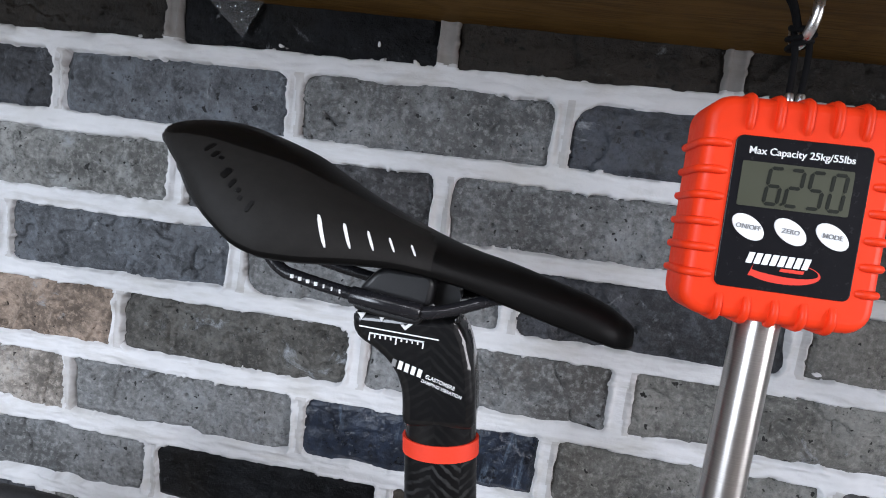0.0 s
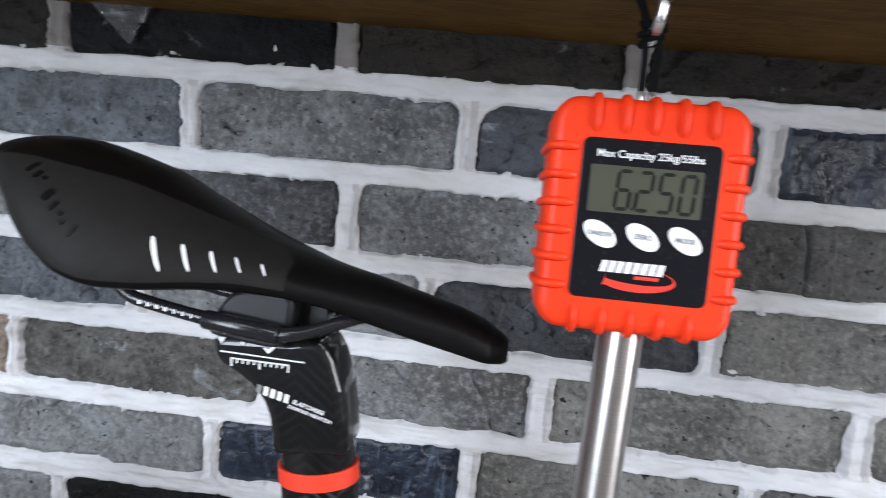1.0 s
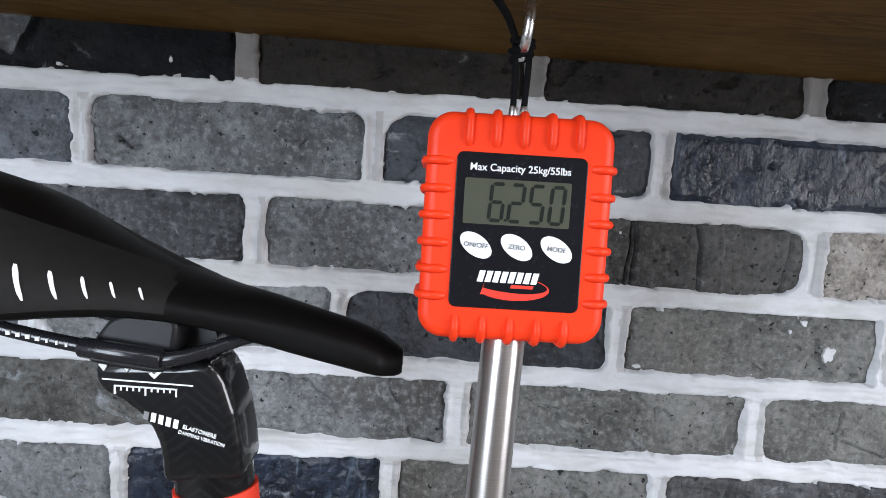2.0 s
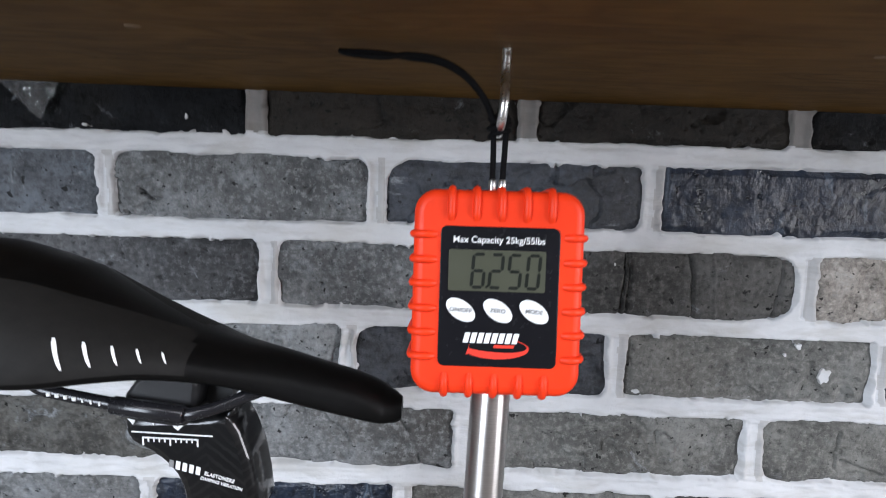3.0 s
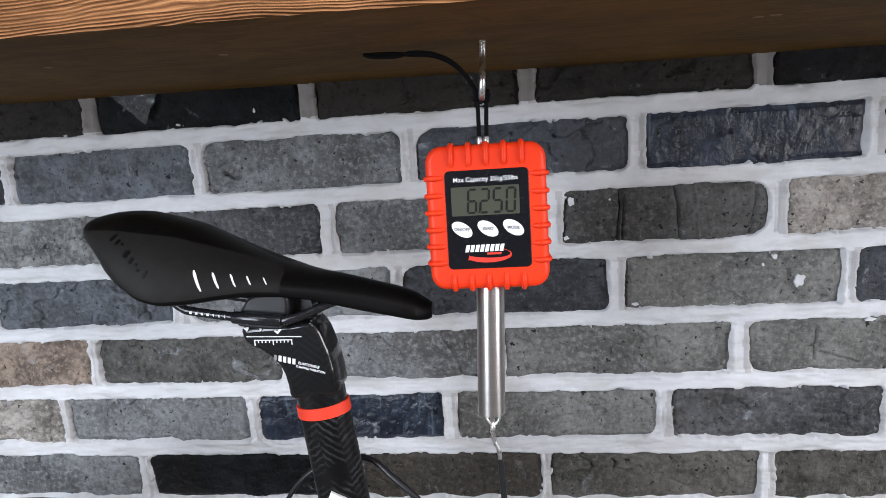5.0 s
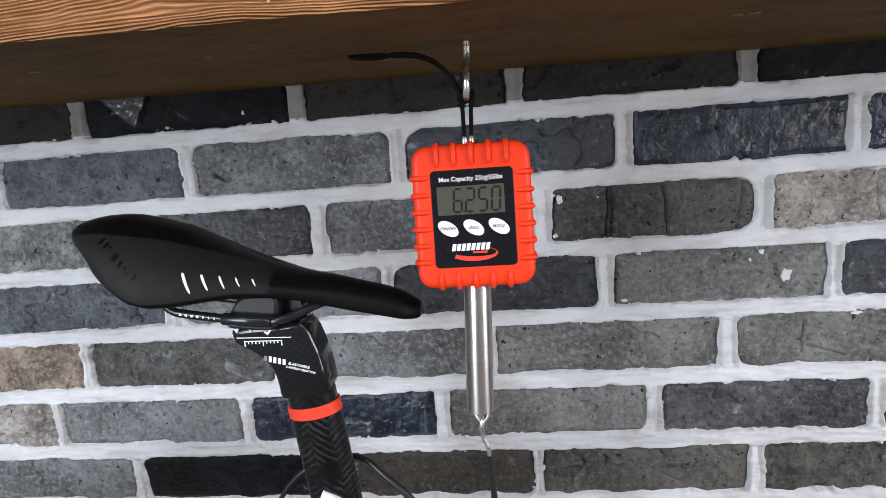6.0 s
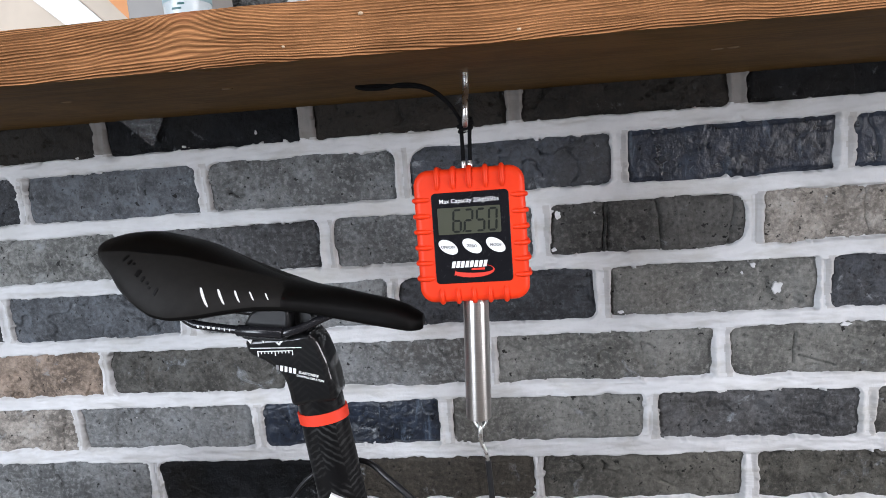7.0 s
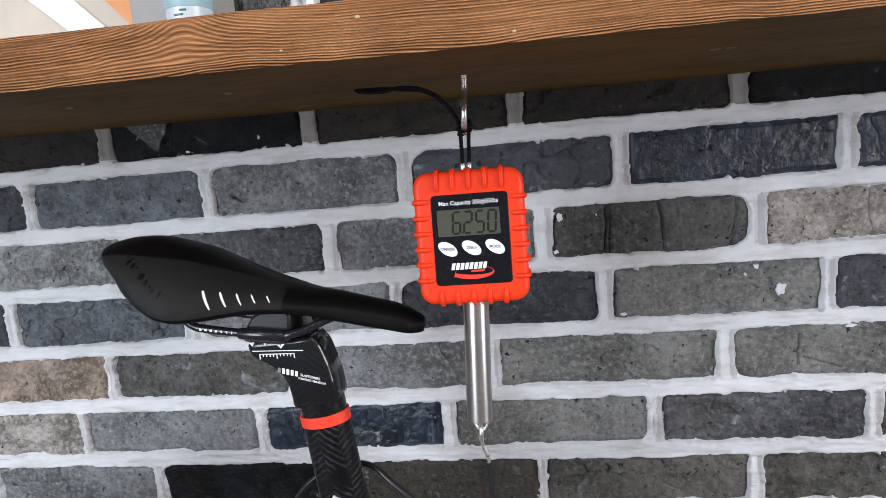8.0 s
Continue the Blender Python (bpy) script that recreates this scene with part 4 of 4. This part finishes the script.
on_bike("nose_pad", plate([(x, z - 0.0015) for x, z in NOSE_PAD], BY - 0.0085, BY + 0.0085, 0.002), BLACK_PLASTIC, saddle)
RAIL = [(-0.074, 1.4130), (-0.067, 1.3990), (-0.058, 1.3905), (-0.048, 1.3875), (-0.018, 1.3825), (0.018, 1.3782), (0.030, 1.3790), (0.042, 1.3820), (0.062, 1.3885), (0.080, 1.3890), (0.100, 1.3830)]
for sy in (-1, 1):
    off = [0.026] * 6 + [0.0255, 0.021, 0.013, 0.008, 0.006]
    rail = on_bike("rail", sweep(curve_points([(x, BY + sy * o, z) for (x, z), o in zip(RAIL, off)], 6), 0.0036, 12), RAIL_BLACK, saddle, "black saddle rail")
    if sy < 0:
        for k in range(7):
            rx = -0.0500 + 0.0046 * k
            rz = 1.3881 - 0.160 * (rx + 0.050)
            on_bike("rail_mark", box(rx - (0.0009 if k < 4 else 0.0004), rx + (0.0009 if k < 4 else 0.0004), BY - 0.0302, BY - 0.0290, rz - 0.0010, rz + 0.0010), PRINT_WHITE, saddle, "", False)

# seat post: head, shaft, band
post = on_bike("post_head", plate([(-0.0185, 1.3712), (-0.0182, 1.3620), (-0.0150, 1.3552), (-0.0005, 1.3480), (0.0085, 1.3400), (0.0130, 1.3325), (0.0155, 1.3230), (0.0170, 1.3060), (0.0598, 1.3110), (0.0578, 1.3300), (0.0545, 1.3480), (0.0495, 1.3630), (0.0440, 1.3725), (0.0390, 1.3748), (0.0250, 1.3735)],
                                   BY - 0.0165, BY + 0.0165, 0.0055), CARBON_GLOSS, None, "glossy carbon seat post head")
UP = Vector((-0.112, 0, 0.9937))


def shaft(z0, z1, wide, deep, n=10, grow=0.0):
    """A rounded aero section along the seat post's axis."""
    bm = bmesh.new()
    side = Vector((UP.z, 0, -UP.x))
    rings = []
    for i in range(n + 1):
        z = z0 + (z1 - z0) * i / n
        c = Vector((0.0395 - (z - 1.296) * 0.1127, BY, z))
        k = 1 + grow * (1 - i / n)
        ring = []
        for j in range(40):
            a = 2 * math.pi * j / 40
            ca, sa = math.cos(a), math.sin(a)
            ring.append(bm.verts.new(c + side * (wide * k * ca) + Vector((0, deep * k * sa, 0))))
        rings.append(ring)
    for a, b in zip(rings, rings[1:]):
        for j in range(40):
            bm.faces.new((a[j], a[(j + 1) % 40], b[(j + 1) % 40], b[j]))
    bm.faces.new(rings[0][::-1])
    bm.faces.new(rings[-1])
    bmesh.ops.recalc_face_normals(bm, faces=bm.faces[:])
    return bm


on_bike("neck", shaft(1.299, 1.318, 0.0214, 0.0160), CARBON_GLOSS, post)
on_bike("band", shaft(1.2890, 1.2990, 0.0230, 0.0168, 3), RING_RED, post, "orange-red rubber band")
mast = on_bike("seat_mast", shaft(0.66, 1.2885, 0.0219, 0.0160, 24, 0.10), CARBON, None, "carbon twill seat mast")
on_bike("white_decal", plate([(0.0420, 1.2200), (0.0445, 1.2255), (0.0520, 1.2215), (0.0650, 1.2140), (0.0680, 1.1600), (0.0500, 1.1560)], BY - 0.0186, BY - 0.0150, 0.0004), PRINT_WHITE, mast, "white painted decal", False)
PY = BY - 0.0169
on_bike("rule_line", plate([(-0.0130, 1.3630), (0.0330, 1.3618), (0.0330, 1.3611), (-0.0130, 1.3623)], PY, PY + 0.001), PRINT_WHITE, post, "", False)
on_bike("rule", plate([(-0.0070, 1.3598), (0.0250, 1.3594), (0.0250, 1.3586), (-0.0070, 1.3590)], PY, PY + 0.001), PRINT_WHITE, post, "", False)
for k in range(11):
    tx, low = -0.0070 + 0.00311 * k, 0.0022 if k % 5 else 0.0042
    on_bike("rule_tick", plate([(tx, 1.3592), (tx + 0.0008, 1.3592), (tx + 0.0008, 1.3592 - low), (tx, 1.3592 - low)], PY, PY + 0.001), PRINT_WHITE, post, "", False)
for mx, mz, big in ((-0.0125, 1.3690, 0.0040), (-0.0005, 1.3680, 0.0022)):
    on_bike("pointer_mark", plate([(mx - big * 0.6, mz + 0.0012), (mx + big * 0.6, mz + 0.0016), (mx + big * 0.1, mz - big * 0.55)], PY, PY + 0.001), PRINT_WHITE, post, "", False)
on_bike("tick_mark", plate([(0.0105, 1.3668), (0.0120, 1.3674), (0.0132, 1.3664), (0.0172, 1.3700), (0.0192, 1.3700), (0.0135, 1.3640)], PY, PY + 0.001), PRINT_WHITE, post, "white tick", False)
# the maker's word as plain slanted blocks, then the two readable lines
for k, tall in enumerate((0.0020, 0.0024, 0.0024, 0.0024, 0.0023)):
    cx, cz = 0.0090 + 0.0038 * k, 1.3447 - 0.00095 * k
    on_bike("mark_block", plate([(cx - 0.0013, cz - tall), (cx + 0.0011, cz - tall - 0.0006), (cx + 0.0018, cz + tall - 0.0006), (cx - 0.0006, cz + tall)], PY, PY + 0.001), PRINT_WHITE if k else PRINT_GREY, post, "", False)
writing("ELASTOMERE", 0.0030, PRINT_WHITE, post, pose(0.0367, PY - 0.0001, 1.3372, 0, 15, 0) @ FLAT, depth=0.0003)
writing("DAMPING VIBRATION", 0.0025, PRINT_WHITE, post, pose(0.0378, PY - 0.0001, 1.3335, 0, 15, 0) @ FLAT, depth=0.0003)
# clamp that holds the rails
clamp = on_bike("saddle_clamp", plate([(-0.0180, 1.3790), (-0.0150, 1.3735), (0.0000, 1.3712), (0.0150, 1.3698), (0.0215, 1.3700), (0.0240, 1.3740), (0.0215, 1.3770), (-0.0120, 1.3810)], BY - 0.0245, BY + 0.0245, 0.0020), BLACK_PLASTIC, None, "black saddle clamp")
on_bike("upper_block", plate([(-0.0150, 1.3840), (-0.0060, 1.3960), (0.0010, 1.3990), (0.0250, 1.3990), (0.0280, 1.3940), (0.0260, 1.3790), (0.0150, 1.3780)], BY - 0.0225, BY + 0.0225, 0.0030), BLACK_PLASTIC, clamp)
on_bike("cradle", sweep([(-0.0170, BY - 0.0275, 1.3824), (-0.0160, BY - 0.0275, 1.3823), (0.0215, BY - 0.0275, 1.3783), (0.0225, BY - 0.0275, 1.3782)], [0.0042, 0.0050, 0.0050, 0.0042], 16), RAIL_BLACK, clamp, "glossy black rail cradle")
on_bike("clamp_bolt", sweep([(0.0330, BY - 0.008, 1.3850), (0.0330, BY + 0.008, 1.3850)], 0.0085, 18), BLACK_PLASTIC, clamp)
on_bike("clamp_arm", sweep(curve_points([(0.0310, BY, 1.3720), (0.0340, BY, 1.3820), (0.0300, BY, 1.3930)], 5), 0.0060, 12), BLACK_PLASTIC, clamp)
# cable loop round the mast, frame tubes and rear wheel below
on_bike("brake_cable", sweep(curve_points([(-0.020, BY + 0.022, 1.180), (-0.002, BY + 0.020, 1.206), (0.016, BY + 0.020, 1.2225), (0.040, BY + 0.021, 1.2340), (0.070, BY + 0.018, 1.2350), (0.092, BY + 0.008, 1.2235), (0.112, BY + 0.002, 1.2080), (0.130, BY, 1.185)], 8), [0.0020 + 0.0012 * min(1, i / 50) for i in range(57)], 10), BLACK_PLASTIC, None, "black brake cable")
on_bike("top_tube", sweep(curve_points([(0.060, BY, 1.150), (0.130, BY, 1.165), (0.240, BY, 1.1675), (0.420, BY, 1.160), (0.580, BY, 1.150)], 6), 0.019, 20), CARBON)
bar = on_bike("handlebar", sweep(curve_points([(0.536, BY, 1.238), (0.570, BY, 1.234), (0.600, BY, 1.240), (0.645, BY, 1.275), (0.660, BY, 1.320), (0.640, BY, 1.365), (0.590, BY, 1.380)], 8), 0.0155, 18), BLACK_PLASTIC, None, "black taped drop handlebar")
on_bike("end_plug", sweep([(0.5315, BY, 1.2385), (0.5330, BY, 1.2384), (0.5370, BY, 1.2379)], [0.0100, 0.0140, 0.0150], 18), BLACK_PLASTIC, bar)
on_bike("stem", sweep(curve_points([(0.575, BY, 1.150), (0.570, BY, 1.270), (0.572, BY, 1.370), (0.590, BY, 1.380)], 6), 0.0165, 18), BLACK_PLASTIC)
for sy in (-1, 1):
    on_bike("seat_stay", sweep(curve_points([(0.056, BY + sy * 0.010, 1.135), (-0.03, BY + sy * 0.034, 1.075), (-0.245, BY + sy * 0.062, 0.889)], 8), 0.0085, 12), CARBON)
WHX, WHZ, WR = -0.245, 0.871, 0.335


def round_profile(profile, n=96):
    """A ring round the wheel's axle from (radius, depth) pairs."""
    bm = bmesh.new()
    rings = [[bm.verts.new((WHX + r * math.sin(2 * math.pi * i / n), BY + y, WHZ + r * math.cos(2 * math.pi * i / n))) for r, y in profile] for i in range(n)]
    k = len(profile)
    for i in range(n):
        a, b = rings[i], rings[(i + 1) % n]
        for j in range(k):
            bm.faces.new((a[j], b[j], b[(j + 1) % k], a[(j + 1) % k]))
    bmesh.ops.recalc_face_normals(bm, faces=bm.faces[:])
    return bm


wheel = on_bike("wheel_tyre", round_profile([(WR - 0.012 + 0.012 * math.cos(2 * math.pi * j / 14), 0.0122 * math.sin(2 * math.pi * j / 14)) for j in range(14)]), TYRE, None, "narrow black road tyre")
on_bike("rim", round_profile([(WR - 0.019, 0.0105), (WR - 0.019, -0.0105), (WR - 0.030, -0.0120), (WR - 0.048, -0.0095), (WR - 0.060, -0.0035), (WR - 0.060, 0.0035), (WR - 0.048, 0.0095), (WR - 0.030, 0.0120)]), CARBON, wheel, "deep carbon rim")
on_bike("hub", sweep([(WHX, BY - 0.062, WHZ), (WHX, BY - 0.035, WHZ), (WHX, BY - 0.034, WHZ), (WHX, BY + 0.034, WHZ), (WHX, BY + 0.035, WHZ), (WHX, BY + 0.062, WHZ)], [0.008, 0.008, 0.022, 0.022, 0.008, 0.008], 20), BLACK_PLASTIC, wheel)
for k in range(20):
    a = 2 * math.pi * k / 20
    sy = 1 if k % 2 else -1
    on_bike("spoke", sweep([(WHX + 0.02 * math.sin(a + 0.8 * sy), BY + sy * 0.030, WHZ + 0.02 * math.cos(a + 0.8 * sy)), (WHX + (WR - 0.058) * math.sin(a), BY, WHZ + (WR - 0.058) * math.cos(a))], 0.0011, 6), BLACK_PLASTIC, wheel)
for k in range(6):
    a = 2 * math.pi * (k - 2.5) * 0.019
    pts = [(WR - 0.046, a - 0.040), (WR - 0.034, a - 0.040), (WR - 0.034, a + 0.036), (WR - 0.046, a + 0.036)]
    on_bike("rim_mark", plate([(WHX + r * math.sin(q), WHZ + r * math.cos(q)) for r, q in pts], BY - 0.0128, BY - 0.0085), PRINT_WHITE, wheel, "white printed block on the rim", False)

# ---- plastic film caught behind the shelf ----
FILM = Nodes("clear_plastic_film", (0.80, 0.82, 0.84), 0.06)
FILM.b.inputs["Transmission Weight"].default_value = 0.93
FILM.b.inputs["IOR"].default_value = 1.35
FILM.coords()
FILM.bump(FILM.noise(110, 3, 0.5), 0.8, 0.004)


def film_mesh():
    bm = bmesh.new()
    a, b, c = Vector((-0.238, -0.006, 1.592)), Vector((-0.1985, -0.008, 1.5575)), Vector((-0.180, -0.006, 1.592))
    n = 14
    rows = []
    for i in range(n + 1):
        row = []
        for j in range(n + 1 - i):
            u, v = i / n, j / n
            p = a + (c - a) * v + (b - a) * u
            p.y += -0.0045 * abs(noise.noise(Vector((p.x * 90, 3.1, p.z * 90)))) - 0.003 * abs(noise.noise(Vector((p.x * 240, 1.7, p.z * 240))))
            row.append(bm.verts.new(p))
        rows.append(row)
    for r, s in zip(rows, rows[1:]):
        for j in range(len(s)):
            bm.faces.new((r[j], r[j + 1], s[j]))
            if j + 1 < len(s):
                bm.faces.new((r[j + 1], s[j + 1], s[j]))
    geo = bmesh.ops.extrude_face_region(bm, geom=bm.faces[:])
    bmesh.ops.translate(bm, verts=[g for g in geo["geom"] if isinstance(g, bmesh.types.BMVert)], vec=(0, 0.0005, 0))
    bmesh.ops.recalc_face_normals(bm, faces=bm.faces[:])
    return bm


tagged(part("plastic_film", film_mesh(), FILM.m, None, "", False), "crinkled clear plastic film hanging from behind the shelf", "plastic film")

# ---- things on the shelf ----
TOP = 1.589 + THICK
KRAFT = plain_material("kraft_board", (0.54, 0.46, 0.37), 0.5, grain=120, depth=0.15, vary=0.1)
# white for the tissue and for the reflection painted on the board
PAPER_GLARE = plain_material("white_paper_and_glare", (0.78, 0.77, 0.74), 0.2, grain=120, depth=0.05, vary=0.03)
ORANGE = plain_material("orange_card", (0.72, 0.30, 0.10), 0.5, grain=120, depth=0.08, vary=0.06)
GREYCARD = plain_material("grey_card", (0.36, 0.34, 0.32), 0.6, grain=100, depth=0.12, vary=0.08)
BLUE = plain_material("pale_blue_label", (0.36, 0.52, 0.57), 0.35, grain=200, depth=0.03, vary=0.06)
TUB = plain_material("white_tub_plastic", (0.56, 0.62, 0.64), 0.3, grain=200, depth=0.03, vary=0.04)

board = tagged(thing("display_board", pose(-0.30, -0.105, TOP - 0.004, -6, 0, 0)), "kraft board with painted glare and an orange band leaning on the wall", "board")
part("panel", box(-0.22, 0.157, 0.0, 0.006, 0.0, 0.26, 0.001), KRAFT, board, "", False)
# a bright reflection on the board, painted as a white diagonal
part("white_band", plate([(-0.05, 0.179), (0.0, 0.184), (0.157, 0.035), (0.157, 0.003)], -0.0022, 0.001), PAPER_GLARE, board, "painted reflection as a white diagonal band", False)
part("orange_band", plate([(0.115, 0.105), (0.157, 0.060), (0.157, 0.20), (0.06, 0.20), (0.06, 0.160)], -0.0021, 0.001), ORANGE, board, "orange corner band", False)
carton = tagged(thing("grey_carton", pose(-0.098, -0.075, TOP + 0.001)), "plain grey carton box beside the jar", "box")
part("carton_body", box(-0.045, 0.030, -0.03, 0.05, 0.0, 0.19, 0.002), GREYCARD, carton, "", False)
jar = tagged(thing("jar", pose(-0.055, -0.150, TOP - 0.003)), "round white tub with a pale blue label on the shelf", "jar")


def turned(profile, n=40):
    bm = bmesh.new()
    rings = [[bm.verts.new((r * math.cos(2 * math.pi * i / n), r * math.sin(2 * math.pi * i / n), z)) for i in range(n)] for r, z in profile]
    for a, b in zip(rings, rings[1:]):
        for i in range(n):
            bm.faces.new((a[i], a[(i + 1) % n], b[(i + 1) % n], b[i]))
    bm.faces.new(rings[0][::-1])
    bm.faces.new(rings[-1])
    return bm


TEAL = plain_material("dark_teal_print", (0.03, 0.12, 0.12), 0.4, depth=0.0)


def turned_strip(r, middle, width, z, tall):
    """A short printed strip that follows the tub's side; middle: degrees round its axis."""
    bm = bmesh.new()
    span = width / r
    cols = []
    for k in range(7):
        a = radians(middle) - span / 2 + span * k / 6
        cols.append([bm.verts.new((q * math.cos(a), q * math.sin(a), h)) for q, h in ((r, z), (r, z + tall), (r - 0.0006, z + tall), (r - 0.0006, z))])
    for a, b in zip(cols, cols[1:]):
        for j in range(4):
            bm.faces.new((a[j], b[j], b[(j + 1) % 4], a[(j + 1) % 4]))
    bm.faces.new(cols[0])
    bm.faces.new(cols[-1][::-1])
    bmesh.ops.recalc_face_normals(bm, faces=bm.faces[:])
    return bm


part("tub", turned([(0.0185, 0.0), (0.0205, 0.002), (0.0208, 0.090), (0.0190, 0.096)]), TUB, jar)
part("label_band", turned([(0.0209, 0.054), (0.0211, 0.0542), (0.0211, 0.0868), (0.0209, 0.087)]), BLUE, jar, "pale blue paper label")
part("foot_ring", turned([(0.0209, 0.0335), (0.0213, 0.034), (0.0213, 0.0405), (0.0209, 0.041)]), TEAL, jar, "dark teal band round the tub")
for k, (w, z) in enumerate(((0.0085, 0.0462), (0.0060, 0.0500))):
    part("print_bar", turned_strip(0.02115, -90 + 12 * k, w, z, 0.0016), TEAL, jar, "", False)
part("lid", turned([(0.0212, 0.0955), (0.0220, 0.097), (0.0220, 0.109), (0.0210, 0.111)]), PRINT_WHITE, jar, "white screw lid")
clip = tagged(thing("folded_tissue", pose(0.060, -0.150, TOP - 0.004)), "small folded white tissue on the shelf", "tissue")
for k in range(4):
    part("fold", box(-0.005 + 0.001 * k, 0.004 + 0.0005 * k, -0.01, 0.012, 0.0001 + 0.014 * k, 0.0139 + 0.014 * k, 0.002), PAPER_GLARE, clip)
